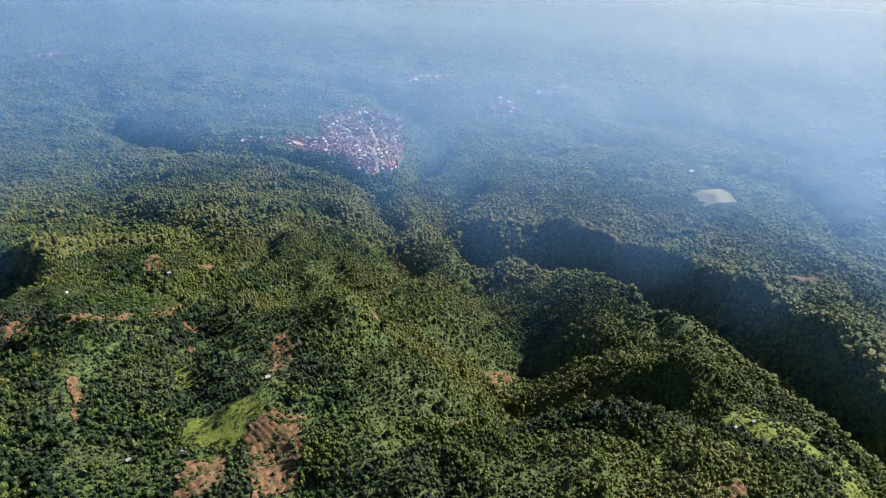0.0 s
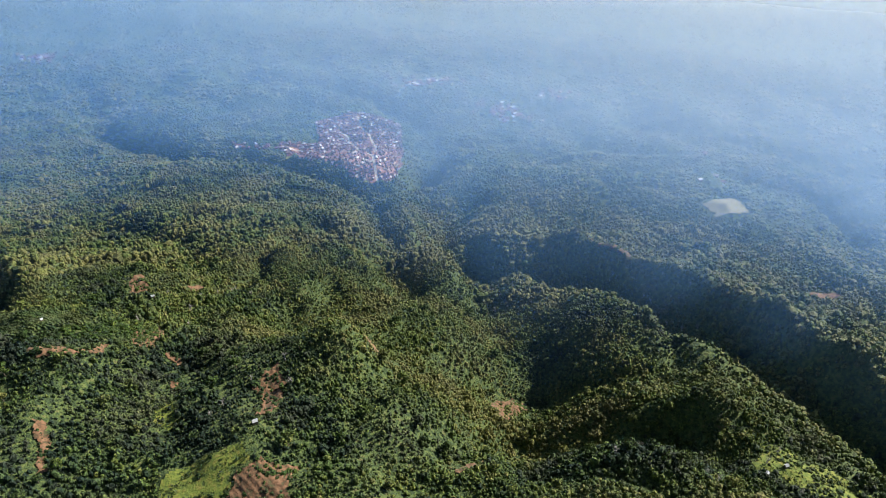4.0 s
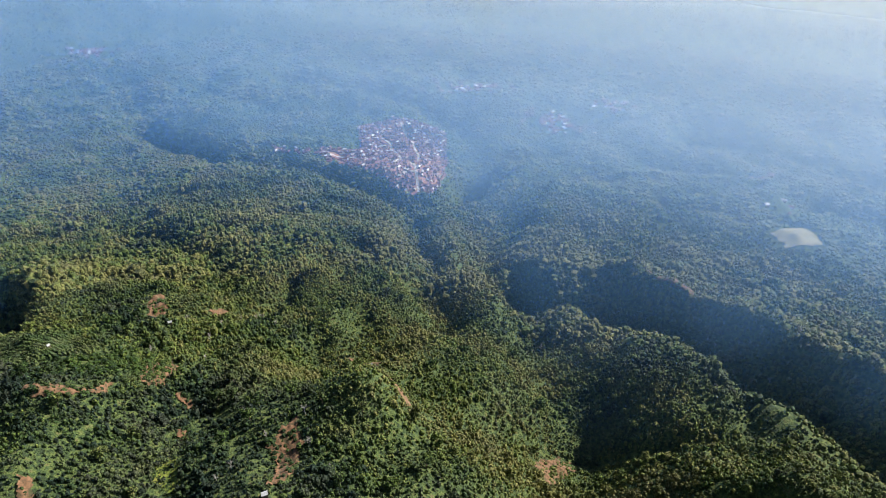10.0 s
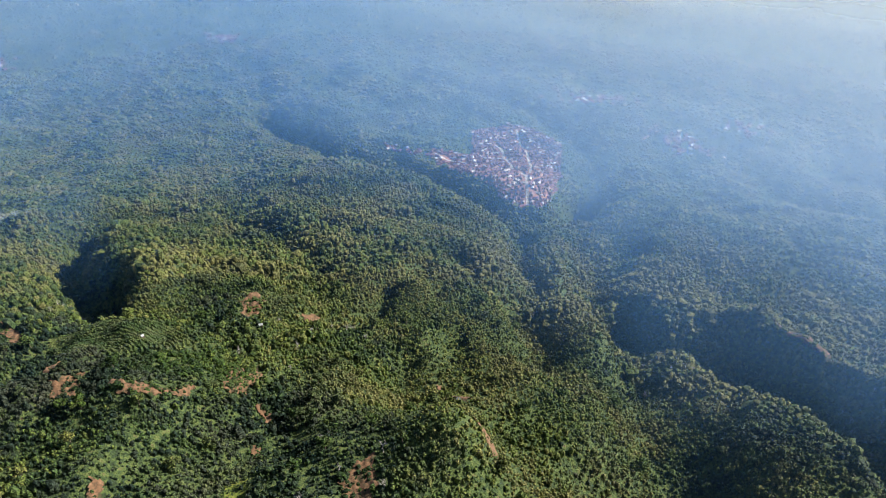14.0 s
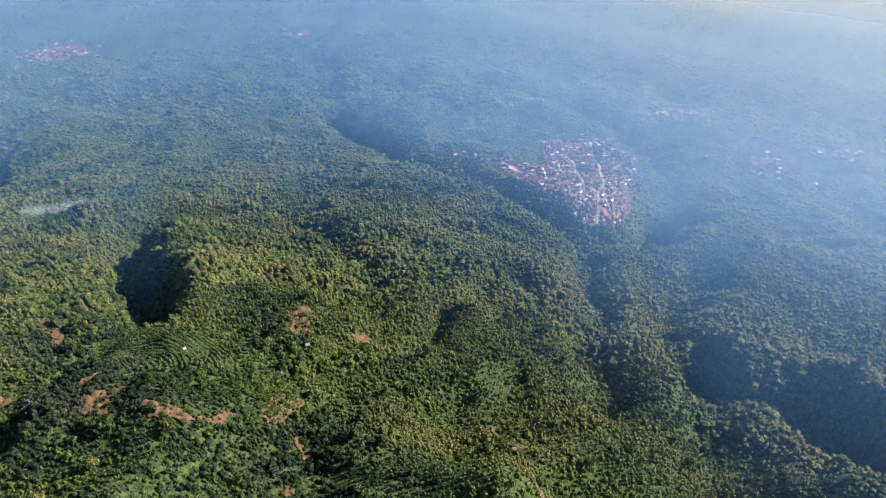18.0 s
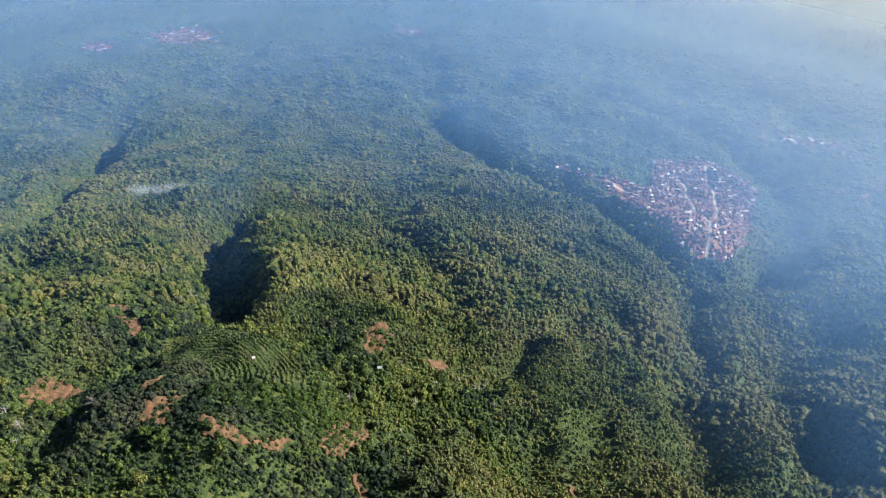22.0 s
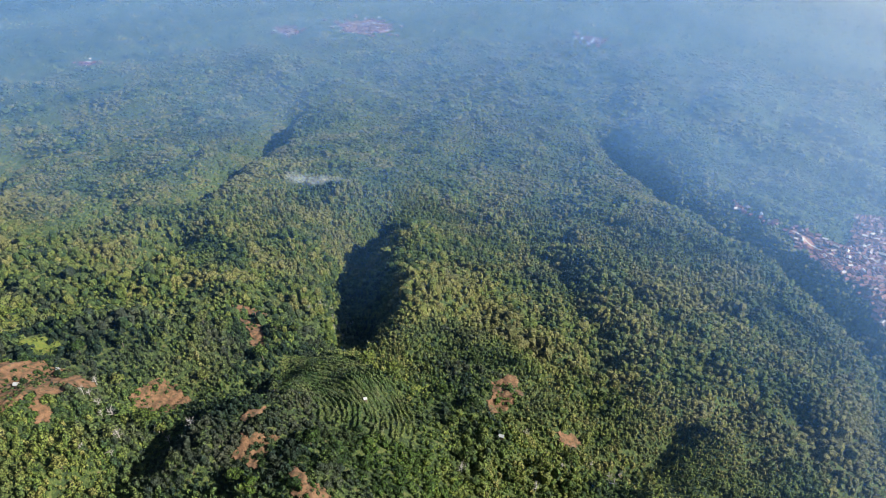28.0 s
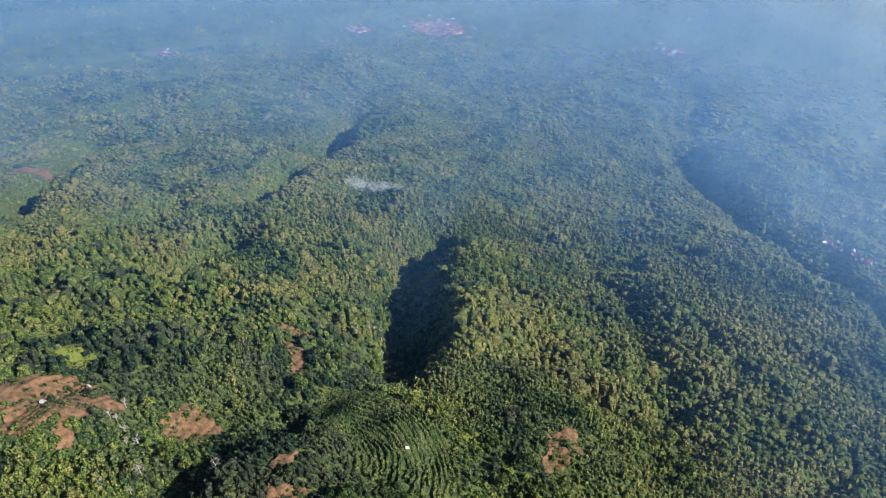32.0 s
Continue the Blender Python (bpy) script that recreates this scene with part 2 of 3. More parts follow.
def mesh_from(name, verts, faces, mats=(), flat=True):
    """A mesh from arrays: verts (n, 3), faces (m, 3) or (m, 4)."""
    me = bpy.data.meshes.new(name)
    verts, faces = np.asarray(verts, np.float32), np.asarray(faces, np.int32)
    k = faces.shape[1]
    me.vertices.add(len(verts)); me.vertices.foreach_set("co", verts.ravel())
    me.loops.add(faces.size); me.loops.foreach_set("vertex_index", faces.ravel())
    me.polygons.add(len(faces))
    me.polygons.foreach_set("loop_start", np.arange(0, faces.size, k, dtype=np.int32))
    me.polygons.foreach_set("use_smooth", np.full(len(faces), not flat))
    me.update(calc_edges=True)
    for m in mats:
        me.materials.append(m)
    if mats and mats[0] in LEAFY:
        me.attributes.new("tone", "FLOAT", "POINT").data.foreach_set("value", np.full(len(verts), 0.5, np.float32))
    return me


def grid_mesh(name, xs, ys, zfun, mats):
    X, Y = np.meshgrid(xs, ys)
    v = np.stack([X, Y, zfun(X, Y)], -1).reshape(-1, 3)
    nx = len(xs)
    i = (np.arange(len(ys) - 1)[:, None] * nx + np.arange(nx - 1)[None]).ravel()
    return mesh_from(name, v, np.stack([i, i + 1, i + 1 + nx, i + nx], -1), mats, flat=False)


def spread(a, b, step, low, high):
    """Coordinates with an even step from a to b, and ever longer steps out to low and high."""
    mid = list(np.arange(a, b, step))
    s, v, left = step, a, []
    while v > low:
        s *= 1.09; v -= s; left.append(v)
    s, v, right = step, mid[-1], []
    while v < high:
        s *= 1.09; v += s; right.append(v)
    return np.array(left[::-1] + mid + right)


ground = new("ground", grid_mesh("ground", spread(-1250, 720, 6.5, -6500, 6500), spread(120, 1450, 6.5, -5200, 7500), height, [under]))
tagged(ground, "hilly ground covered in green and brown undergrowth", "ground", kind="structure")


# ---- clearings ----
# centre, half sizes, turn in degrees
BARE = [((-55, 385), (15, 4), -50), ((184, 645), (34, 6), -52), ((-277, 513), (5, 8), 0), ((-1273, 357), (14, 30), 10), ((-446, 424), (13, 5), 30),
        [(-116, 249), (-104, 267), (-82, 263), (-78, 221), (-91, 209), (-100, 202), (-108, 236)], [(-143, 203), (-144, 235), (-123, 240), (-118, 222), (-128, 203)],
        [(-463, 265), (-454, 283), (-430, 307), (-406, 311), (-401, 291), (-384, 282), (-387, 276), (-403, 283), (-395, 265), (-407, 259)],
        [(-399, 322), (-402, 338), (-394, 350), (-380, 350), (-374, 338), (-378, 322)], [(-318, 351), (-325, 360), (-319, 370), (-314, 366), (-310, 352)],
        [(-438, 413), (-427, 421), (-389, 407), (-396, 401)], [(32, 398), (42, 412), (62, 420), (74, 418), (60, 400), (42, 378)],
        [(3, 282), (13, 296), (24, 299), (22, 291), (6, 278)], [(-310, 348), (-298, 361), (-283, 341), (-301, 335)], [(-236, 292), (-229, 295), (-212, 261), (-217, 258)],
        [(-112, 308), (-121, 332), (-112, 351), (-103, 337), (-100, 307), (-108, 292)], [(-274, 353), (-266, 345), (-248, 343), (-226, 362), (-230, 371), (-249, 356)],
        [(-200, 381), (-195, 385), (-185, 373), (-188, 367)], [(-184, 347), (-178, 352), (-172, 343), (-178, 338)], [(-110, 467), (-104, 465), (-76, 436), (-76, 427), (-93, 442)],
        [(-284, 504), (-276, 518), (-263, 516), (-260, 495), (-255, 473), (-264, 479)], [(-231, 505), (-228, 517), (-220, 519), (-218, 508), (-224, 495)],
        [(-225, 387), (-227, 402), (-217, 417), (-208, 408), (-206, 383), (-215, 377)], ((428, 620), (24, 8), 25), [(153, 227), (168, 232), (168, 221), (155, 216)]]
GREEN = [((-470, 300), (26, 9), 20), ((-300, 460), (10, 6), 0), ((540, 700), (40, 16), 20),
         [(-154, 247), (-152, 263), (-110, 277), (-109, 264), (-119, 244)], 
         [(-536, 277), (-562, 301), (-572, 315), (-527, 308), (-521, 283)], [(-180, 314), (-167, 321), (-161, 306), (-166, 297), (-176, 302)],
         [(183, 291), (200, 314), (213, 313), (239, 303), (264, 275), (263, 238), (236, 226), (240, 262), (214, 272), (203, 283)],
         [(325, 592), (345, 600), (311, 449), (305, 439), (296, 477), (287, 505)], [(124, 255), (136, 255), (138, 244), (125, 240)]]
DRY = [[(372, 869), (418, 884), (432, 862), (434, 834), (386, 834)]]


def in_polygon(x, y, poly):
    hit = np.zeros(np.shape(x), bool)
    for (ax, ay), (bx, by) in zip(poly, poly[1:] + poly[:1]):
        hit ^= ((ay > y) != (by > y)) & (x < (bx - ax) * (y - ay) / (by - ay + 1e-9) + ax)
    return hit


def frayed(x, y, poly, grow):
    """Inside an outline whose edge wanders, widened by that much."""
    wx, wy = x + 2.6 * smooth_noise(x, y, 6, 23) + 1.3 * smooth_noise(x, y, 2.5, 25), y + 2.6 * smooth_noise(x, y, 6, 24)
    hit = in_polygon(wx, wy, poly)
    return hit | (line_distance(wx, wy, poly + poly[:1]) < grow) if grow else hit


def inside(x, y, spots, grow=0.0):
    hit = np.zeros(np.shape(x), bool)
    wob = 0.28 * smooth_noise(x, y, 7, 21) + 0.2 * smooth_noise(x, y, 17, 22)
    for spot in spots:
        if isinstance(spot, list):
            hit |= frayed(x, y, spot, grow)
            continue
        (cx, cy), (a, b), turn = spot
        c, s = math.cos(radians(turn)), math.sin(radians(turn))
        u, v = (x - cx) * c + (y - cy) * s, -(x - cx) * s + (y - cy) * c
        hit |= (np.abs(u / (a + grow)) ** 2.6 + np.abs(v / (b + grow)) ** 2.6) < 1 + wob
    return hit


def extent(spot):
    if isinstance(spot, list):
        xs, ys = [p[0] for p in spot], [p[1] for p in spot]
        return min(xs) - 8, max(xs) + 8, min(ys) - 8, max(ys) + 8
    (cx, cy), (a, b), _ = spot
    r = max(a, b) * 1.4
    return cx - r, cx + r, cy - r, cy + r


def draped(name, spots, mat, step, lift, label, category, ledges=0.0):
    """A clearing: the cells of the ground inside it, laid close over it."""
    for spot in spots:
        x0, x1, y0, y1 = extent(spot)
        xs, ys = np.arange(x0, x1, step), np.arange(y0, y1, step)
        X, Y = np.meshgrid(xs, ys)
        keep = inside(X, Y, [spot])
        ledge = (X * 0.8 + Y * 0.6 + 7 * smooth_noise(X, Y, 30, 26)) / 4.6
        v = np.stack([X, Y, height(X, Y) + lift + ledges * (ledge % 1)], -1).reshape(-1, 3)
        nx = len(xs)
        i = (np.arange(len(ys) - 1)[:, None] * nx + np.arange(nx - 1)[None])
        k = keep[:-1, :-1] & keep[1:, :-1] & keep[:-1, 1:] & keep[1:, 1:]
        i = i[k]
        if len(i):
            ob = new(name, mesh_from(name, v, np.stack([i, i + 1, i + 1 + nx, i + nx], -1), [mat], flat=False))
            tagged(ob, label, category, kind="structure")


draped("soil_clearing", BARE, soil, 1.0, 0.45, "bare reddish-brown soil cleared among the trees", "soil", 1.2)
draped("meadow_patch", GREEN, meadow, 1.5, 0.50, "bright yellow-green grass on an open slope", "grass")
draped("dry_field", DRY, dry_field, 3.0, 0.9, "pale straw-coloured dry field with straight edges", "field")


# ---- haze over the slopes and the plain, imitated by tinted see-through sheets one behind another ----
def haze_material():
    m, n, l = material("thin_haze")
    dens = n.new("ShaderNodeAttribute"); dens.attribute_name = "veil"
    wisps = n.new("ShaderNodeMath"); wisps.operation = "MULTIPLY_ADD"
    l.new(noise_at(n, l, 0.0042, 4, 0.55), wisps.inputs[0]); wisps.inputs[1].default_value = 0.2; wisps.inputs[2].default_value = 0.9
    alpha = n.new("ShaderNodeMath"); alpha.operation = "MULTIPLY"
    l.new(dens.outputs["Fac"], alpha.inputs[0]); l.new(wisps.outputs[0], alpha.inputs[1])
    # whiter towards the sun and with distance: scattered light put into the veil colour
    sun_glow = n.new("ShaderNodeAttribute"); sun_glow.attribute_name = "sun_glow"
    col = ramp(n, l, sun_glow.outputs["Fac"], [(0.0, (0.080, 0.305, 0.76)), (0.3, (0.255, 0.43, 0.69)), (0.6, (0.46, 0.555, 0.68)), (1.0, (0.90, 0.91, 0.88))])
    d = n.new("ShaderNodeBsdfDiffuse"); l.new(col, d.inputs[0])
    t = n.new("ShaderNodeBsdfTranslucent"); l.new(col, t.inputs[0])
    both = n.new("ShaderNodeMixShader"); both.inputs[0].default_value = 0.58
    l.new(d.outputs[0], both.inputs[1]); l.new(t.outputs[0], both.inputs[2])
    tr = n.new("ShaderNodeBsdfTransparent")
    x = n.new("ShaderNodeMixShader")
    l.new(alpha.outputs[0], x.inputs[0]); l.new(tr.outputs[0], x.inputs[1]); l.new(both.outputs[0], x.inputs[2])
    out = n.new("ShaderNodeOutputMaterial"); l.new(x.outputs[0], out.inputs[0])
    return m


haze_stuff = haze_material()
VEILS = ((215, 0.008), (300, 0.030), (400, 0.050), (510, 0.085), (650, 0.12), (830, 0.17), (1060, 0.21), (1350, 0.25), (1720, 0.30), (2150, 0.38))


def veils(facing, east):
    """Flat veils one behind another; those of the two sets thin out into each other."""
    a = radians(facing)
    for reach, thick in VEILS:
        far_off = min(1, max(0, (reach - 350) / 1300))
        off = np.radians(np.arange(-72, 70, 3.0))
        lev = np.concatenate([np.arange(-15, 130, 14.5), np.arange(145, 370, 45.0)])
        O, L = np.meshgrid(off, lev)
        U = reach * np.tan(O)
        X = -60 + reach * math.sin(a) + U * math.cos(a)
        Y = 200 + reach * math.cos(a) - U * math.sin(a)
        bearing = facing + np.degrees(O)
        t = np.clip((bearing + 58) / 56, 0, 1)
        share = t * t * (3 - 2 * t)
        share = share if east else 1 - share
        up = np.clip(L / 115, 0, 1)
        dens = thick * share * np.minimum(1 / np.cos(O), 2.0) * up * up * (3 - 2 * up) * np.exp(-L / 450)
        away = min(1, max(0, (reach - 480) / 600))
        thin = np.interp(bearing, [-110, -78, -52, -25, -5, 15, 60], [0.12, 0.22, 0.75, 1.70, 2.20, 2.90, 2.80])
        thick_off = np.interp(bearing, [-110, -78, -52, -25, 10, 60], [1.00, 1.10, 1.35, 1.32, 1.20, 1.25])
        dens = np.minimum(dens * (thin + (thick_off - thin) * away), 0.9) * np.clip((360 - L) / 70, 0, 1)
        nx = len(off)
        i = (np.arange(len(lev) - 1)[:, None] * nx + np.arange(nx - 1)[None])
        i = i[(share[:-1, :-1] > 0.001) | (share[:-1, 1:] > 0.001)]
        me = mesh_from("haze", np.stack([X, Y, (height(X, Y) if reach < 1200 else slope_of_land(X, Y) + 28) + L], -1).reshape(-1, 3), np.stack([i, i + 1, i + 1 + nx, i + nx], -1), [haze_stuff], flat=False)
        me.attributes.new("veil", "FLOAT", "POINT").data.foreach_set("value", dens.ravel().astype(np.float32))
        me.attributes.new("sun_glow", "FLOAT", "POINT").data.foreach_set("value", np.clip(np.clip((bearing + 75) / 110, 0, 1) * (0.12 + 0.96 * far_off) + 0.22 * far_off, 0, 1).ravel().astype(np.float32))
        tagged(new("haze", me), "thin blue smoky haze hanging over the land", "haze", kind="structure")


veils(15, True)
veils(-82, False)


# ---- trees ----
rng = np.random.default_rng(5)


def ico():
    t = (1 + 5 ** 0.5) / 2
    v = np.array([(-1, t, 0), (1, t, 0), (-1, -t, 0), (1, -t, 0), (0, -1, t), (0, 1, t), (0, -1, -t), (0, 1, -t), (t, 0, -1), (t, 0, 1), (-t, 0, -1), (-t, 0, 1)])
    f = np.array([(0, 11, 5), (0, 5, 1), (0, 1, 7), (0, 7, 10), (0, 10, 11), (1, 5, 9), (5, 11, 4), (11, 10, 2), (10, 7, 6), (7, 1, 8),
                  (3, 9, 4), (3, 4, 2), (3, 2, 6), (3, 6, 8), (3, 8, 9), (4, 9, 5), (2, 4, 11), (6, 2, 10), (8, 6, 7), (9, 8, 1)])
    return v / np.linalg.norm(v[0]), f


def crown(seed, lumps, clumps, size=0.34, core=0.72):
    """A crown of radius about 1 that stands on z = 0: uneven lumps, and loose leaf clumps round them."""
    g = np.random.default_rng(seed)
    vs, fs, n = [], [], 0
    iv, jf = ico()
    centres = []
    for k in range(lumps):
        a, r = g.uniform(0, 6.28), (0 if k == 0 else g.uniform(0.25, 0.6))
        c = np.array([r * math.cos(a), r * math.sin(a), g.uniform(0.55, 1.25) if k else 0.9])
        s = core * (1.0 if lumps == 1 else g.uniform(0.5, 0.8)) * np.array([1, 1, g.uniform(0.8, 1.15)])
        v = iv * s * g.uniform(0.62, 1.28, (12, 1)) + c
        keep = iv[jf].mean(1)[:, 2] > -0.62
        vs.append(v); fs.append(jf[keep] + n); n += 12
        centres.append((c, s))
    for k in range(clumps):
        c, s = centres[g.integers(len(centres))]
        w = g.normal(size=3); w[2] = abs(w[2]) * 1.1 - 0.35; w /= np.linalg.norm(w)
        p = c + w * s * g.uniform(0.95, 1.3)
        a = np.cross(w, g.normal(size=3)); a /= np.linalg.norm(a)
        b = np.cross(w, a) + w * g.uniform(-0.7, 0.7)
        h = size * g.uniform(0.6, 1.25)
        vs.append(np.array([p + a * h, p - a * h * 0.6 + b * h * 0.7, p - a * h * 0.5 - b * h * 0.8])); fs.append(np.array([[n, n + 1, n + 2]])); n += 3
    return np.concatenate(vs), np.concatenate(fs)


def dome(g, rings=True):
    """One uneven rounded lump of leaves, open below: 15 faces, or a cheaper one of 5."""
    a = np.arange(5) * 1.2566 + g.uniform(0, 6.28)
    low = np.stack([np.cos(a), np.sin(a), np.full(5, -0.55)], -1) * g.uniform(0.75, 1.25, (5, 1))
    top = np.array([[g.normal(0, 0.2), g.normal(0, 0.2), g.uniform(0.55, 0.85) if rings else g.uniform(0.3, 0.6)]])
    i = np.arange(5); j = (i + 1) % 5
    if not rings:
        return np.concatenate([low, top]), np.stack([i, j, np.full(5, 5)], -1)
    b = a + 0.63
    mid = np.stack([0.86 * np.cos(b), 0.86 * np.sin(b), np.full(5, 0.42)], -1) * g.uniform(0.72, 1.25, (5, 1))
    f = [np.stack([i, j, i + 5], -1), np.stack([j, j + 5, i + 5], -1), np.stack([i + 5, j + 5, np.full(5, 10)], -1)]
    return np.concatenate([low, mid, top]), np.concatenate(f)


def clumped(seed, domes, tents, loose, size=0.36):
    """A crown of radius about 1 on z = 0, grown together from uneven lumps, with a few loose sprays on its outside."""
    g = np.random.default_rng(seed)
    vs, fs, n, centres = [], [], 0, []
    for k in range(domes + tents):
        v, f = dome(g, k < domes)
        a = 2.4 * k + g.uniform(-0.6, 0.6)
        r = 0.0 if k == 0 else g.uniform(0.38, 0.72)
        s = (g.uniform(0.62, 0.78) if k == 0 else g.uniform(0.36, 0.58)) * np.array([1, 1, g.uniform(0.85, 1.3)])
        c = np.array([r * math.cos(a), r * math.sin(a), 0.85 - 0.55 * r + g.uniform(-0.12, 0.22)])
        vs.append(v * s + c); fs.append(f + n); n += len(v)
        centres.append((c, s))
    for k in range(loose):
        c, s = centres[k % len(centres)]
        w = g.normal(size=3); w[2] = abs(w[2]) + 0.1; w /= np.linalg.norm(w)
        p = c + w * s * g.uniform(0.95, 1.3)
        e = np.cross(w, g.normal(size=3)); e /= np.linalg.norm(e)
        b = np.cross(w, e) + w * g.uniform(-0.8, 0.8)
        h = size * g.uniform(0.6, 1.25)
        vs.append(np.array([p + e * h, p - e * h * 0.6 + b * h * 0.7, p - e * h * 0.5 - b * h * 0.8])); fs.append(np.array([[n, n + 1, n + 2]])); n += 3
    return np.concatenate(vs), np.concatenate(fs)


def leafy(seed, sprays, size, core=0.0, tall=1.0):
    """A loose crown of radius about 1 on z = 0: sprays of leaves on an uneven dome, round a small dark core."""
    g = np.random.default_rng(seed)
    vs, fs, n = [], [], 0
    iv, jf = ico()
    if core:
        keep = iv[jf].mean(1)[:, 2] > -0.3
        vs.append(iv * core * g.uniform(0.7, 1.2, (12, 1)) * (1, 1, tall) + (0, 0, 0.75 * tall)); fs.append(jf[keep]); n = 12
    lobes = g.normal(0, 0.30, (4, 3)) * (1, 1, 0.7)
    for k in range(sprays):
        h = 1 - 1.25 * (k + 0.5) / sprays
        a = 2.39996 * k + g.uniform(-0.5, 0.5)
        q = math.sqrt(max(0, 1 - h * h))
        w = np.array([q * math.cos(a), q * math.sin(a), h])
        p = w * (0.72, 0.72, 0.8 * tall) * g.uniform(0.7, 1.15) + lobes[k % 4] + (0, 0, 0.75 * tall)
        w = w + g.normal(0, 0.55, 3); w /= np.linalg.norm(w)
        e = np.cross(w, g.normal(size=3)); e /= np.linalg.norm(e)
        b = np.cross(w, e)
        r = size * g.uniform(0.65, 1.3)
        vs.append(np.array([p + e * r, p - e * r * 0.55 + b * r * 0.85, p - e * r * 0.5 - b * r * 0.85])); fs.append(np.array([[n, n + 1, n + 2]])); n += 3
    return np.concatenate(vs), np.concatenate(fs)


# leaf colour together with painted-in brightness of the slopes: place, reach, shade
TONE_PATCHES = [(-380, 262, 26, 0.3), (-235, 250, 24, 0.95), (-190, 270, 105, -0.55), (-300, 330, 60, -0.30), (250, 720, 150, 0.5), (60, 780, 120, 0.4), (-150, 760, 130, 0.25), (-60, 250, 60, -0.15), (-40, 620, 130, 0.35), (160, 600, 110, 0.12), (110, 330, 70, -0.10),
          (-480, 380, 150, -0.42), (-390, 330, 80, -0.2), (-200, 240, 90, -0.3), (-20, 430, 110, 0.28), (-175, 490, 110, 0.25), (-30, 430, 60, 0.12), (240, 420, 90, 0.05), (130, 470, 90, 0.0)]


def forest(name, places, scales, tall, templates, mat, label, category, pale=0.0):
    """Many crowns in one mesh."""
    pick = rng.integers(len(templates), size=len(places))
    turn = rng.uniform(0, 6.28, len(places))
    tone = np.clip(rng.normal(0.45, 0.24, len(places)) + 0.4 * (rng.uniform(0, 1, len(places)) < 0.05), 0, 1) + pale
    for cx, cy, r, shade in TONE_PATCHES:
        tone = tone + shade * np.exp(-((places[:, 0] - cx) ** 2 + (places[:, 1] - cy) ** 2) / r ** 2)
    V, F, T, n = [], [], [], 0
    for k, (tv, tf) in enumerate(templates):
        m = np.where(pick == k)[0]
        c, s = np.cos(turn[m])[:, None], np.sin(turn[m])[:, None]
        x = (tv[None, :, 0] * c - tv[None, :, 1] * s) * scales[m][:, None]
        y = (tv[None, :, 0] * s + tv[None, :, 1] * c) * scales[m][:, None]
        z = tv[None, :, 2] * (scales * tall)[m][:, None]
        v = np.stack([x, y, z], -1) + places[m][:, None, :]
        f = tf[None] + (n + np.arange(len(m)) * len(tv))[:, None, None]
        V.append(v.reshape(-1, 3)); F.append(f.reshape(-1, 3)); n += len(m) * len(tv)
        T.append(np.repeat(tone[m], len(tv)))
    ob = new(name, mesh_from(name, np.concatenate(V), np.concatenate(F), [mat]))
    ob.data.attributes["tone"].data.foreach_set("value", np.concatenate(T).astype(np.float32))
    return tagged(ob, label, category, kind="stuff")


def scatter(x0, x1, y0, y1, step, seed):
    g = np.random.default_rng(seed)
    X, Y = np.meshgrid(np.arange(x0, x1, step), np.arange(y0, y1, step))
    X = X + (np.arange(X.shape[0]) % 2)[:, None] * step / 2
    return (X + g.uniform(-0.36, 0.36, X.shape) * step).ravel(), (Y + g.uniform(-0.36, 0.36, X.shape) * step).ravel()


def belt(x, y):
    """Distance in plan from the hill's shoulder line."""
    return line_distance(x, y, [(0, 0), (-20, 150), (-60, 235), (-120, 296)])


def in_reach(x, y):
    return (y > 185 + np.maximum(0, -x - 350) * 0.085) & (x < 300 + 0.6 * (y - 200))


VILLAGE = [(-320, 1165), (-250, 1100), (-175, 1045), (-120, 995), (-85, 1010), (-70, 1130), (-85, 1270), (-165, 1325), (-262, 1300), (-235, 1190)]


KNOLL = (-318, 372)
# centre, half sizes, houses, look
HAMLETS = [(-1014, 1700, 60, 45, 60, "cluster of pale roofs far off in the haze"), (-40, 1520, 95, 35, 60, "scattered pale roofs of a hamlet in haze"),
           (135, 1365, 60, 45, 70, "hamlet with whitish roofs among hazy trees"), (255, 1450, 40, 30, 22, "few white-roofed houses among hazy trees"),
           (435, 1105, 32, 24, 26, "few pale houses among trees on a rise"), (470, 985, 45, 40, 16, "few scattered houses beside a wooded ravine"),
           (-1505, 1370, 95, 75, 130, "reddish-roofed hamlet far off in the haze"), (-1620, 1200, 40, 30, 40, "small reddish cluster of roofs in haze"),
           (-1745, 740, 40, 30, 24, "few pale roofs far off on the plain")]


def near_houses(x, y):
    hit = np.zeros(np.shape(x), bool)
    for cx, cy, rx, ry, *_ in HAMLETS:
        hit |= ((x - cx) / rx) ** 2 + ((y - cy) / ry) ** 2 < 0.75 + 0.5 * smooth_noise(x, y, 25, 29)
    return hit



def on_terraces(x, y):
    r, a = np.hypot(x - KNOLL[0], y - KNOLL[1]), np.degrees(np.arctan2(y - KNOLL[1], x - KNOLL[0]))
    return (r > 20) & (r < 74) & (a > 38) & (a < 150)


def in_orchard(x, y):
    r, a = np.hypot(x - KNOLL[0], y - KNOLL[1]), np.degrees(np.arctan2(y - KNOLL[1], x - KNOLL[0]))
    return (r > 30) & (r < 110) & (a > 2) & (a <= 38)


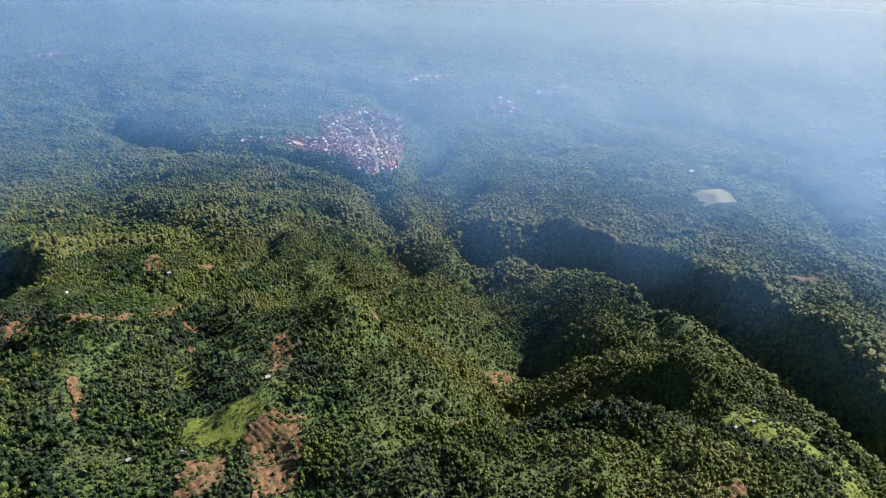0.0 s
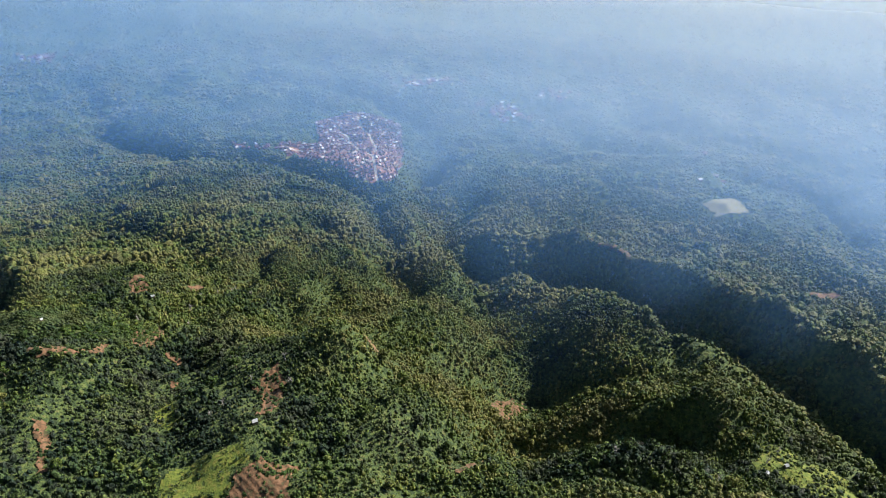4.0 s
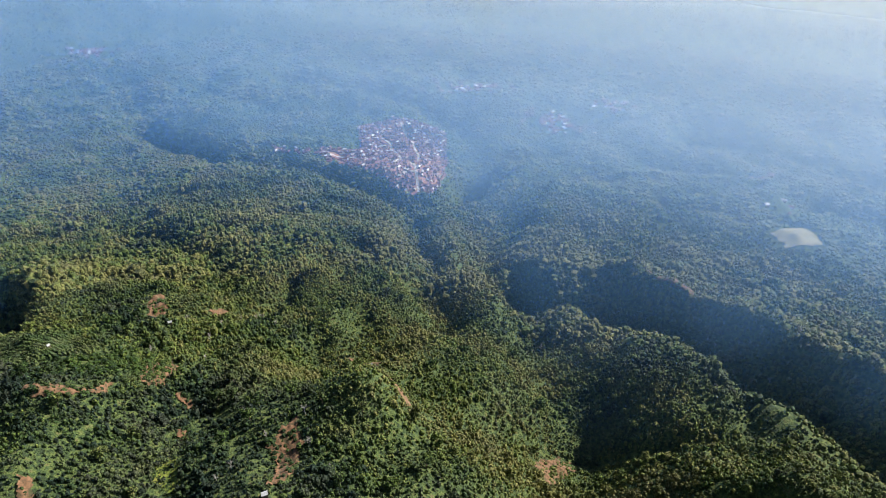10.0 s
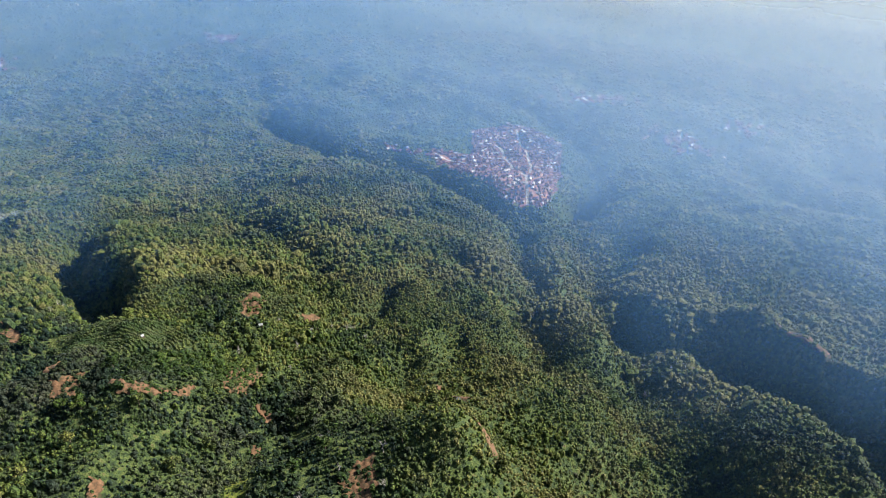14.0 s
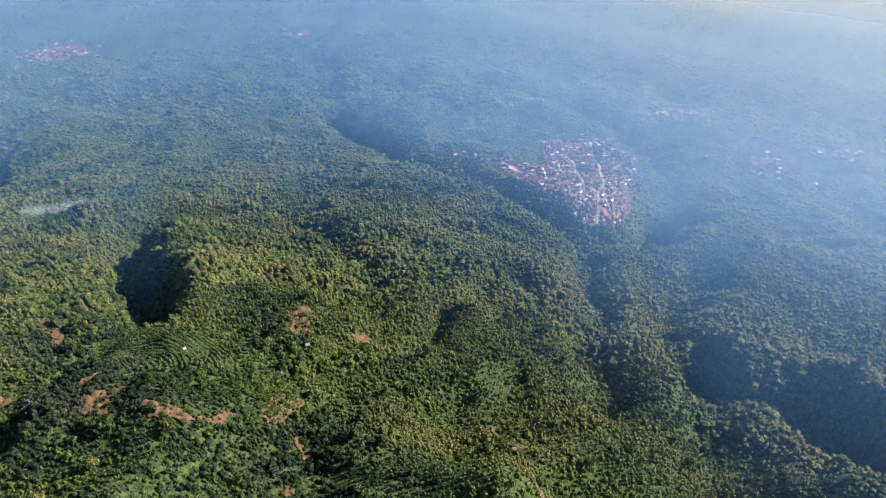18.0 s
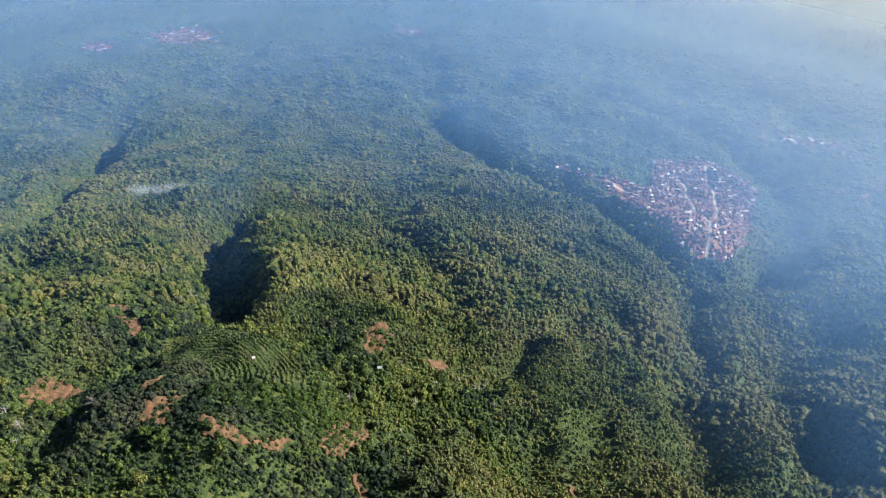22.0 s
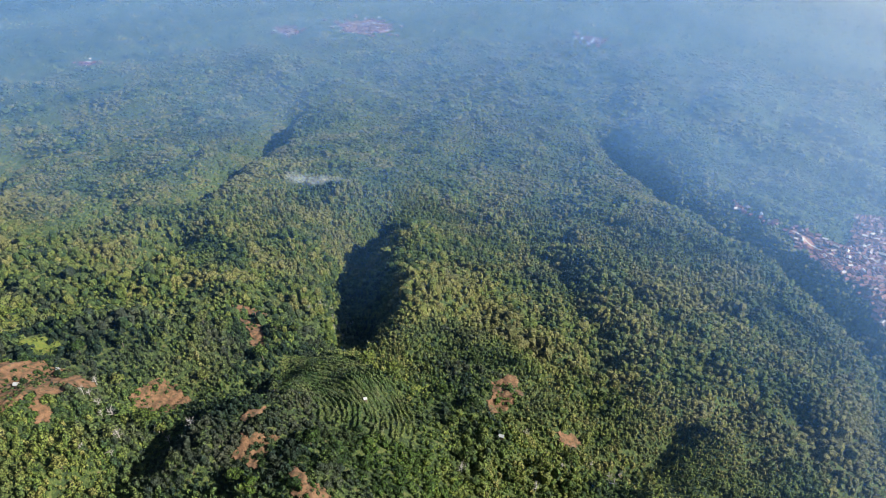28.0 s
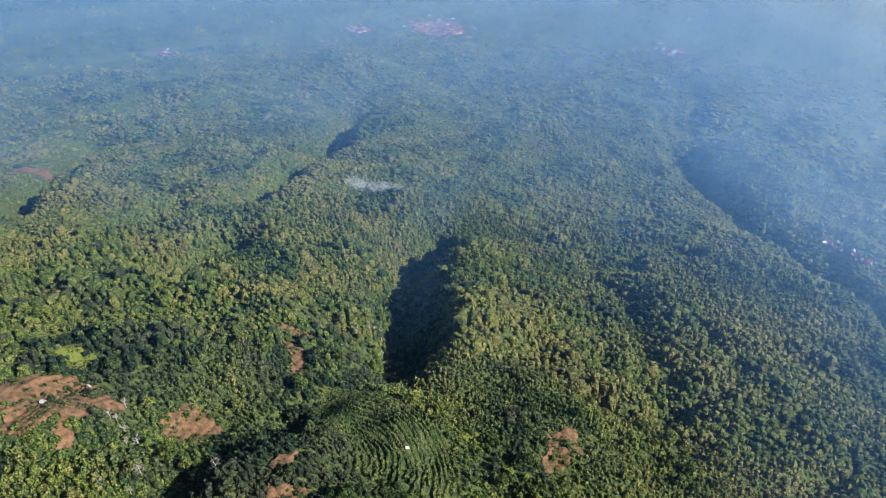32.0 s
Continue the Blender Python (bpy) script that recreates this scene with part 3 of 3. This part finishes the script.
def clear_of(x, y, low=False):
    if low:
        return in_reach(x, y) & ~inside(x, y, DRY, 3.0) & ~in_orchard(x, y) & ~(inside(x, y, BARE, 0.6) & (smooth_noise(x, y, 8, 27) < 0.05)) & ~(on_terraces(x, y) & (smooth_noise(x, y, 10, 28) < 0.35))
    k = in_reach(x, y) & ~in_polygon(x, y, VILLAGE) & ~inside(x, y, BARE, 0.6) & ~inside(x, y, DRY, 3.0)
    return k & ~on_terraces(x, y) & ~in_orchard(x, y) & ~near_houses(x, y)


def plant(tier, x0, x1, y0, y1, step, lo, hi, radius, templates, seed, label, thin=0.0, mat=None, tall=(1.0, 1.8), low=False, pale=0.0):
    x, y = scatter(x0, x1, y0, y1, step, seed)
    d = belt(x, y)
    k = clear_of(x, y, low) & (d >= lo) & (d < hi)
    g = np.random.default_rng(seed + 1)
    stand = smooth_noise(x, y, 38, 31) + 0.6 * smooth_noise(x, y, 13, 32)
    k &= (g.uniform(0, 1, x.shape) > thin + 0.09 + 0.18 * (stand < -0.8))
    big = smooth_noise(x, y, 21, 35) > 0.42
    k &= ~(big & (g.uniform(0, 1, x.shape) < (0.0 if low or step > 4.5 else 0.42)))
    k &= ~(inside(x, y, [GREEN[3], GREEN[6]], 1.0) & (g.uniform(0, 1, x.shape) < (0.8 if low else 0.93)))
    k &= ~(inside(x, y, GREEN) & (g.uniform(0, 1, x.shape) < (0.3 + 0.6 * (smooth_noise(x, y, 12, 33) > 0.1))))
    x, y, stand, big = x[k], y[k], stand[k], big[k]
    s = radius * np.minimum(g.lognormal(0, 0.31, len(x)), 1.8) * (1 + 0.28 * np.clip(stand, -1, 1)) * (1 + 0.36 * big)
    p = np.stack([x, y, height(x, y) - 0.35 * s], -1)
    return forest(tier, p, s, g.uniform(*tall, len(x)), templates, mat or leaves, label, "forest", pale)


near_t = [clumped(100 + k, 1, 3, 6) for k in range(12)]
mid_t = [clumped(200 + k, 1, 2, 1, 0.42) for k in range(12)]
far_t = [clumped(300 + k, 1, 1, 0) for k in range(12)]
plain_t = [clumped(330 + k, 0, 2, 0) for k in range(8)]
brush_t = [clumped(400 + k, 0, 2, 4, 0.45) for k in range(8)]
tuft_t = [leafy(460 + k, 9, 0.5) for k in range(4)]
# pale: gap shade near and missing sunlight far off, put into the leaf tone
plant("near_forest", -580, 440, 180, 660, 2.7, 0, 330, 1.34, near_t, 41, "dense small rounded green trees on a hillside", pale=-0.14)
plant("brushwood", -580, 420, 180, 600, 2.9, 0, 300, 1.15, brush_t, 45, "low leafy brushwood between the hillside trees", thin=0.1, mat=bush_leaves, tall=(0.5, 0.9), low=True, pale=-0.3)
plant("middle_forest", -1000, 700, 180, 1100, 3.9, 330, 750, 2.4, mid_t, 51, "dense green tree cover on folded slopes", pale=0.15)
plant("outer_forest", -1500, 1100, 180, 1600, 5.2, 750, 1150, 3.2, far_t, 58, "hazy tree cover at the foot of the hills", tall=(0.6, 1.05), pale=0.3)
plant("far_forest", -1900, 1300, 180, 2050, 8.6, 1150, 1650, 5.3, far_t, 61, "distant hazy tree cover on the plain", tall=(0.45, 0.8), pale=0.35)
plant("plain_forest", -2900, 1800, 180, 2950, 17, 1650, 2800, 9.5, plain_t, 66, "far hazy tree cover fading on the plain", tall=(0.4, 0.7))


# round shrubs standing apart on the bare soil and in the orchard
def shrubs():
    x, y = scatter(-180, -60, 196, 290, 3.4, 71)
    g = np.random.default_rng(72)
    k = inside(x, y, [BARE[5], BARE[6], GREEN[3], GREEN[6]], 1.0) & (g.uniform(0, 1, x.shape) < 0.42) & (smooth_noise(x, y, 11, 79) > -0.35)
    x2, y2 = scatter(-330, -180, 360, 450, 3.2, 73)
    k2 = in_orchard(x2, y2) & (g.uniform(0, 1, x2.shape) < 0.97)
    x3, y3 = scatter(-480, 280, 205, 660, 3.0, 75)
    k3 = inside(x3, y3, BARE + GREEN[6:7], 1.0) & (g.uniform(0, 1, x3.shape) < 0.65) & (smooth_noise(x3, y3, 9, 79) > -0.4)
    x, y = np.concatenate([x[k], x2[k2], x3[k3]]), np.concatenate([y[k], y2[k2], y3[k3]])
    s = np.concatenate([np.full(k.sum(), 1.35), np.full(k2.sum(), 1.75), np.full(k3.sum(), 1.45)]) * g.lognormal(0, 0.3, len(x))
    p = np.stack([x, y, height(x, y) + 0.2 - 0.25 * s], -1)
    forest("round_shrubs", p, s, g.uniform(0.8, 1.1, len(x)), [clumped(450 + k, 2, 3, 12, 0.4) for k in range(6)], bush_leaves,
           "round green shrubs planted apart on bare soil", "shrubs")


shrubs()


def tall_grass():
    x, y = scatter(-580, 380, 200, 620, 1.9, 85)
    k = inside(x, y, GREEN, 0.5) & (smooth_noise(x, y, 7, 86) > -0.3)
    x, y = x[k], y[k]
    g = np.random.default_rng(87)
    s = 0.75 * g.lognormal(0, 0.3, len(x))
    forest("tall_grass", np.stack([x, y, height(x, y) + 0.2], -1), s, g.uniform(0.5, 1.0, len(x)), tuft_t, crop_leaves, "rough yellow-green grass tufts on open slopes", "grass")


tall_grass()


def part(name, data, parent, label=""):
    ob = new(name, data)
    ob.parent = parent
    if label:
        ob["label"] = label
    return ob


# ---- terraced crop rows round the knoll ----
def planted_row(radius, a0, a1, seed):
    """One planted row: an uneven leafy bank along an arc."""
    g = np.random.default_rng(seed)
    n = int(radius * radians(a1 - a0) / 0.9)
    ang = np.radians(np.linspace(a0, a1, n))
    rr = radius + np.convolve(g.normal(0, 1.5, n + 8), np.ones(9) / 9, mode="valid")
    x, y = KNOLL[0] + rr * np.cos(ang), KNOLL[1] + rr * np.sin(ang)
    z = height(x, y)
    prof = np.array([(-0.95, -0.3), (-0.75, 0.75), (-0.1, 1.35), (0.6, 0.9), (0.95, -0.3)])
    rows = []
    bare = np.clip(0.8 + 0.6 * smooth_noise(x, y, 9, 77) + 0.45 * smooth_noise(x, y, 2, 78), 0.25, 1.4)
    for k in range(n):
        w = 1.15 * prof * g.uniform(0.6, 1.25, (5, 1)) * (1, bare[k]) + g.normal(0, 0.14, (5, 2))
        rows.append(np.stack([x[k] + w[:, 0] * math.cos(ang[k]), y[k] + w[:, 0] * math.sin(ang[k]), z[k] + 0.3 + w[:, 1]], -1))
    v = np.concatenate(rows)
    i = (np.arange(n - 1)[:, None] * 5 + np.arange(4)[None]).ravel()
    q = np.stack([i, i + 5, i + 6, i + 1], -1)
    tri = np.concatenate([q[:, [0, 1, 2]], q[:, [0, 2, 3]]])
    # loose leaves along the top
    m = n * 2
    t = g.integers(0, n, m)
    base = np.stack([x[t], y[t], z[t] + 0.9], -1) + g.normal(0, 0.45, (m, 3)) * (1, 1, 0.5)
    tv = base[:, None, :] + g.normal(0, 0.42, (m, 3, 3))
    return mesh_from("hedge", np.concatenate([v, tv.reshape(-1, 3)]), np.concatenate([tri, len(v) + np.arange(m * 3).reshape(-1, 3)]), [crop_leaves])


terraces = tagged(new("terraced_crop"), "green crop planted in curved rows round a knoll", "crop")
terraces.location = (*KNOLL, height1(*KNOLL))
shift = Matrix.Translation(-terraces.location)
for k, r in enumerate(np.arange(22, 74, 2.9)):
    me = planted_row(r, 40 + 6 * math.sin(k * 1.7), 147 - 5 * math.cos(k * 2.1), 500 + k)
    me.transform(shift)
    part("hedge", me, terraces)


# ---- trees that stand out, each with trunk, limbs and crown ----
def tube(p, q, r0, r1, sides=6):
    p, q = np.array(p, float), np.array(q, float)
    w = (q - p) / np.linalg.norm(q - p)
    a = np.cross(w, (0.3, 0.9, 0.1)); a /= np.linalg.norm(a)
    b = np.cross(w, a)
    t = np.linspace(0, 2 * math.pi, sides, endpoint=False)[:, None]
    ring = np.cos(t) * a + np.sin(t) * b
    v = np.concatenate([p + ring * r0, q + ring * r1])
    i = np.arange(sides); j = (i + 1) % sides
    return v, np.concatenate([np.stack([i, j, j + sides], -1), np.stack([i, j + sides, i + sides], -1)])


def joined(pieces):
    V, F, n = [], [], 0
    for v, f in pieces:
        V.append(v); F.append(f + n); n += len(v)
    return np.concatenate(V), np.concatenate(F)


def tree_meshes(seed, height_m, radius):
    g = np.random.default_rng(seed)
    fork = height_m * g.uniform(0.35, 0.5)
    top = np.array([g.normal(0, 0.3), g.normal(0, 0.3), height_m * 0.8])
    wood = [tube((0, 0, -1.5), (0, 0, fork), 0.30, 0.2), tube((0, 0, fork), top, 0.2, 0.06)]
    blobs = []
    for k in range(6):
        a = k * 1.05 + g.uniform(-0.3, 0.3)
        tip = np.array([math.cos(a) * radius * 0.62, math.sin(a) * radius * 0.62, fork + (height_m - fork) * g.uniform(0.25, 0.75)])
        wood.append(tube((0, 0, fork * g.uniform(0.8, 1.1)), tip, 0.12, 0.03, 5))
        v, f = crown(seed * 7 + k, 2, 30, 0.5)
        blobs.append((v * radius * g.uniform(0.42, 0.58) + tip - (0, 0, radius * 0.35), f))
    v, f = crown(seed * 7 + 9, 2, 40, 0.5)
    blobs.append((v * radius * 0.6 + top - (0, 0, radius * 0.3), f))
    return mesh_from("trunk", *joined(wood), [bark]), mesh_from("crown", *joined(blobs), [leaves if seed % 3 else bush_leaves])


tree_kinds = [tree_meshes(k + 1, h, r) for k, (h, r) in enumerate([(9, 4.2), (8, 3.6), (11, 4.4), (7.5, 3.9), (10, 3.4), (8.5, 4.8)])]


def standing_trees(count):
    g = np.random.default_rng(81)
    x, y = g.uniform(-520, 330, 9000), g.uniform(195, 620, 9000)
    ok = clear_of(x, y) & (belt(x, y) < 330) & ~inside(x, y, GREEN, 2)
    chosen = []
    for px_, py_ in zip(x[ok], y[ok]):
        if len(chosen) < count and all((px_ - a) ** 2 + (py_ - b) ** 2 > 110 for a, b in chosen):
            chosen.append((px_, py_))
    for k, (a, b) in enumerate(chosen):
        s = g.uniform(0.7, 1.15)
        t = new("tree")
        t.matrix_basis = pose(a, b, height1(a, b), 0, 0, g.uniform(0, 360)) @ Matrix.Diagonal((s, s, s, 1))
        wood, top = tree_kinds[k % len(tree_kinds)]
        part("trunk", wood, t)
        part("crown", top, t)
        tagged(t, "taller broad-crowned green tree rising above the hillside brush", "tree", "trees on the hillside")


standing_trees(280)


# ---- leafless trees, pale among the green ----
def bare_kind(seed):
    g = np.random.default_rng(seed)
    h = g.uniform(6, 9)
    stem = [tube((0, 0, -1), (0, 0, h * 0.5), 0.22, 0.15), tube((0, 0, h * 0.5), (g.normal(0, 0.4), g.normal(0, 0.4), h), 0.15, 0.04)]
    twigs = []
    for k in range(11):
        a, z = k * 2.4 + g.uniform(-0.4, 0.4), h * g.uniform(0.35, 0.85)
        tip = np.array([math.cos(a), math.sin(a), 0]) * g.uniform(1.2, 2.8) + (0, 0, z + g.uniform(0.8, 2.2))
        twigs.append(tube((0, 0, z), tip, 0.10, 0.03, 4))
        for _ in range(3):
            mid = np.array([0, 0, z]) + (tip - (0, 0, z)) * g.uniform(0.4, 0.9)
            twigs.append(tube(mid, mid + g.normal(0, 0.7, 3) + (0, 0, 0.7), 0.05, 0.02, 3))
    return mesh_from("trunk", *joined(stem), [pale_bark]), mesh_from("branches", *joined(twigs), [pale_bark])


bare_kinds = [bare_kind(900 + k) for k in range(4)]
for k, (x0, x1, y0, y1, count) in enumerate([(150, 270, 480, 590, 34), (-455, -405, 470, 520, 16), (40, 140, 560, 660, 12), (-410, -330, 285, 345, 14), (-150, -60, 300, 360, 8), (90, 220, 270, 330, 8), (-240, -130, 420, 520, 10)]):
    g = np.random.default_rng(950 + k)
    for j in range(count):
        a, b = g.uniform(x0, x1), g.uniform(y0, y1)
        t = new("bare_tree")
        t.matrix_basis = pose(a, b, height1(a, b), 0, 0, g.uniform(0, 360)) @ Matrix.Scale(g.uniform(0.7, 1.1), 4)
        part("trunk", bare_kinds[j % 4][0], t)
        part("branches", bare_kinds[j % 4][1], t)
        tagged(t, "leafless pale grey tree standing among green bushes", "tree", "leafless trees")


# ---- huts and houses ----
def box(x0, x1, y0, y1, z0, z1):
    v = np.array([(x, y, z) for z in (z0, z1) for y in (y0, y1) for x in (x0, x1)], float)
    q = np.array([(0, 2, 3, 1), (4, 5, 7, 6), (0, 1, 5, 4), (2, 6, 7, 3), (0, 4, 6, 2), (1, 3, 7, 5)])
    return v, np.concatenate([q[:, [0, 1, 2]], q[:, [0, 2, 3]]])


def gable(w, d, z, rise, eave=0.5, thick=0.12):
    """A pitched roof of two slabs over a plan of w by d, with its ridge along x."""
    a, b = w / 2 + eave, d / 2 + eave
    low = z - rise * eave / (d / 2)
    v = np.array([(-a, -b, low), (a, -b, low), (a, 0, z + rise), (-a, 0, z + rise), (a, b, low), (-a, b, low)], float)
    v = np.concatenate([v, v - (0, 0, thick)])
    q = np.array([(0, 1, 2, 3), (3, 2, 4, 5), (7, 6, 9, 8), (8, 9, 11, 10), (0, 6, 7, 1), (5, 4, 10, 11), (0, 3, 9, 6), (3, 5, 11, 9), (1, 7, 8, 2), (2, 8, 10, 4)])
    return v, np.concatenate([q[:, [0, 1, 2]], q[:, [0, 2, 3]]])


def wall_shell(w, d, z, rise):
    """Four walls with gable ends."""
    v, f = box(-w / 2, w / 2, -d / 2, d / 2, -1.5, z)
    ends = np.array([(-w / 2, -d / 2, z), (-w / 2, d / 2, z), (-w / 2, 0, z + rise - 0.1), (w / 2, -d / 2, z), (w / 2, d / 2, z), (w / 2, 0, z + rise - 0.1)], float)
    return np.concatenate([v, ends]), np.concatenate([f, [(8, 10, 9), (11, 12, 13)]])


def hut(x, y, turn, w, d, label, roof_mat):
    w, d = w * 0.85, d * 0.85
    h = new("hut")
    h.matrix_basis = pose(x, y, height1(x, y) + 0.6, 0, 0, turn)
    part("wall", mesh_from("wall", *wall_shell(w, d, 2.1, 0.9), [timber]), h)
    part("roof", mesh_from("roof", *gable(w, d, 2.15, 0.9, 0.22), [roof_mat]), h, "sheet-metal roof")
    part("door", mesh_from("door", *box(-0.45, 0.45, -d / 2 - 0.06, -d / 2 - 0.01, -0.4, 1.7), [bark]), h, "dark plank door")
    for sx in (-w / 3, w / 3):
        part("window", mesh_from("window", *box(sx - 0.3, sx + 0.3, -d / 2 - 0.05, -d / 2 - 0.01, 0.9, 1.5), [bark]), h)
    tagged(h, label, "hut", "field huts")


hut(-108, 288, 25, 3.2, 2.5, "small field hut with a pale sheet roof at a field edge", white_sheet)
hut(-148, 241, -10, 3.6, 2.0, "low long field hut with a white roof on soil", white_sheet)
hut(-177, 236, 30, 2.6, 2.1, "small hut with a pale roof beside crop rows", white_sheet)
hut(-423, 279, 40, 2.7, 2.4, "small white-roofed hut on a bare terraced slope", white_sheet)
hut(-431, 300, 15, 2.6, 2.0, "small pale-roofed hut behind brown terraces", white_sheet)
hut(-304, 418, 60, 2.0, 1.6, "tiny white-roofed shelter among the crop rows", white_sheet)
hut(-82, 429, 10, 2.6, 2.0, "tiny white-roofed shelter on a forested spur", white_sheet)
hut(-240, 463, 30, 3.2, 2.0, "low white-roofed shed in a small green clearing", white_sheet)
hut(190, 285, 50, 2.6, 2.0, "small white-roofed hut on a grassy ridge", white_sheet)
hut(205, 292, 20, 2.6, 2.0, "small pale hut on a grassy ridge", white_sheet)

house_kinds = []
for w, d, z in ((6.4, 4.2, 2.7), (5.2, 4.0, 2.6), (7.6, 4.4, 2.9), (4.4, 3.6, 2.5)):
    house_kinds.append((mesh_from("wall", *wall_shell(w, d, z, 1.3), [plaster]), mesh_from("roof", *gable(w, d, z + 0.05, 1.3), [tin])))


def isle_roofs():
    m, n, l = material("roof_sheets")
    isle = n.new("ShaderNodeNewGeometry").outputs["Random Per Island"]
    d = n.new("ShaderNodeBsdfPrincipled"); d.inputs["Roughness"].default_value = 0.8
    f = n.new("ShaderNodeMath"); f.operation = "MULTIPLY_ADD"
    l.new(isle, f.inputs[0]); f.inputs[1].default_value = 0.85
    g2 = n.new("ShaderNodeMath"); g2.operation = "MULTIPLY"; l.new(noise_at(n, l, 0.6), g2.inputs[0]); g2.inputs[1].default_value = 0.15
    l.new(g2.outputs[0], f.inputs[2])
    l.new(ramp(n, l, f.outputs[0], ROOFS), d.inputs["Base Color"])
    out = n.new("ShaderNodeOutputMaterial"); l.new(d.outputs[0], out.inputs[0])
    return m


roof_isles = isle_roofs()
STREETS = [[(-175, 1306), (-143, 1221), (-124, 1150), (-120, 1098)], [(-205, 1240), (-183, 1205), (-149, 1109), (-124, 1088), (-110, 1005)], [(-300, 1160), (-235, 1140), (-150, 1105)]]


def street_distance(x, y):
    return np.min([line_distance(x, y, s) for s in STREETS], axis=0)


def joined_houses(name, xs, ys, label, g, big=1.0):
    pieces = []
    for a, b in zip(xs, ys):
        w, d = g.uniform(4.2, 7.4) * big, g.uniform(3.4, 4.8) * big
        t = g.uniform(0, 3.14)
        z = height1(a, b) + 0.5
        rot = np.array([[math.cos(t), -math.sin(t), 0], [math.sin(t), math.cos(t), 0], [0, 0, 1]])
        for v, f in (box(-w / 2, w / 2, -d / 2, d / 2, -2, 2.7), gable(w, d, 2.7, 1.3)):
            pieces.append((v @ rot.T + (a, b, z), f))
    tagged(new(name, mesh_from(name, *joined(pieces), [roof_isles])), label, "houses", kind="stuff")


def village():
    x, y = scatter(-340, -50, 985, 1340, 6.9, 91)
    g = np.random.default_rng(92)
    k = in_polygon(x, y, VILLAGE) & (street_distance(x, y) > 4.6) & (g.uniform(0, 1, x.shape) < 0.95)
    x, y = x[k], y[k]
    order = np.argsort(y)
    x, y = x[order], y[order]
    near = 270
    for i in range(near):
        t = 55 + 40 * float(smooth_noise(x[i:i + 1], y[i:i + 1], 60, 93)[0]) + (90 if g.uniform() < 0.4 else 0)
        h = new("house")
        h.matrix_basis = pose(x[i], y[i], height1(x[i], y[i]) + 0.5, 0, 0, t)
        wall, roof = house_kinds[int(g.integers(len(house_kinds)))]
        part("wall", wall, h)
        part("roof", roof, h)
        tagged(h, "small village house with a weathered sheet-metal gable roof", "house", "houses of the village")
    joined_houses("village_houses", x[near:], y[near:], "tightly packed far houses with rusty and pale roofs", g)
    gx, gy = g.uniform(-402, -318, 26), 0
    joined_houses("outlying_houses", gx, 1178 + (gx + 360) * -0.25 + g.uniform(-9, 9, 26), "loose line of small houses beyond the village", g)


village()


def street(pts):
    pts = [Vector((*p, 0)) for p in pts]
    line = []
    for p, q in zip(pts, pts[1:]):
        n = max(2, int((q - p).length / 6))
        line += [p.lerp(q, k / n) for k in range(n)]
    line.append(pts[-1])
    v = []
    for k, p in enumerate(line):
        w = (line[min(k + 1, len(line) - 1)] - line[max(k - 1, 0)]).normalized()
        side = Vector((-w.y, w.x, 0)) * 2.2
        for s in (-1, 1):
            q = p + side * s
            v.append((q.x, q.y, height1(q.x, q.y) + 1.0))
    i = np.arange(len(line) - 1) * 2
    tagged(new("village_street", mesh_from("village_street", v, np.stack([i, i + 1, i + 3, i + 2], -1), [dirt_road])),
           "pale dirt street between the village houses", "street", kind="structure")


for s in STREETS:
    street(s)


def hamlet(name, cx, cy, rx, ry, count, seed, label):
    g = np.random.default_rng(seed)
    joined_houses(name, cx + rx * np.clip(g.normal(0, 0.5, count), -1.2, 1.2), cy + ry * np.clip(g.normal(0, 0.5, count), -1.2, 1.2), label, g, 1.3)


for k, (cx, cy, rx, ry, count, look_of) in enumerate(HAMLETS):
    hamlet("hamlet", cx, cy, rx, ry, count, k + 1, look_of)
draped("village_ground", [VILLAGE], yard, 6.0, 0.8, "trodden reddish earth between the village houses", "soil")
draped("yard_soil", [((cx, cy), (rx * 0.8, ry * 0.8), 0) for cx, cy, rx, ry, *_ in HAMLETS[6:8]], yard, 7.0, 1.0, "trodden reddish earth between hamlet houses", "soil")


# ---- smoke of a small fire ----
def smoke():
    m, n, l = material("smoke")
    d = n.new("ShaderNodeBsdfDiffuse"); d.inputs[0].default_value = (0.75, 0.80, 0.85, 1)
    tr = n.new("ShaderNodeBsdfTransparent")
    x = n.new("ShaderNodeMixShader")
    l.new(ramp(n, l, noise_at(n, l, 0.06, 4), [(0.35, (0.02, 0.02, 0.02)), (0.7, (0.11, 0.11, 0.11))]), x.inputs[0])
    l.new(tr.outputs[0], x.inputs[1]); l.new(d.outputs[0], x.inputs[2])
    out = n.new("ShaderNodeOutputMaterial"); l.new(x.outputs[0], out.inputs[0])
    g = np.random.default_rng(7)
    iv, jf = ico()
    pieces = []
    for k in range(7):
        u = k / 6
        r = 3 + 12 * u
        c = np.array((-712 - 84 * u, 727 - 48 * u, height1(-712 - 84 * u, 727 - 48 * u) + 6 + 4 * u))
        pieces.append((iv * (r * 1.5, r, r * 0.4) * g.uniform(0.8, 1.2, (12, 1)) + c, jf))
    tagged(new("smoke_plume", mesh_from("smoke_plume", *joined(pieces), [m], flat=False)), "faint white smoke drifting from a small fire", "smoke", kind="structure")


smoke()
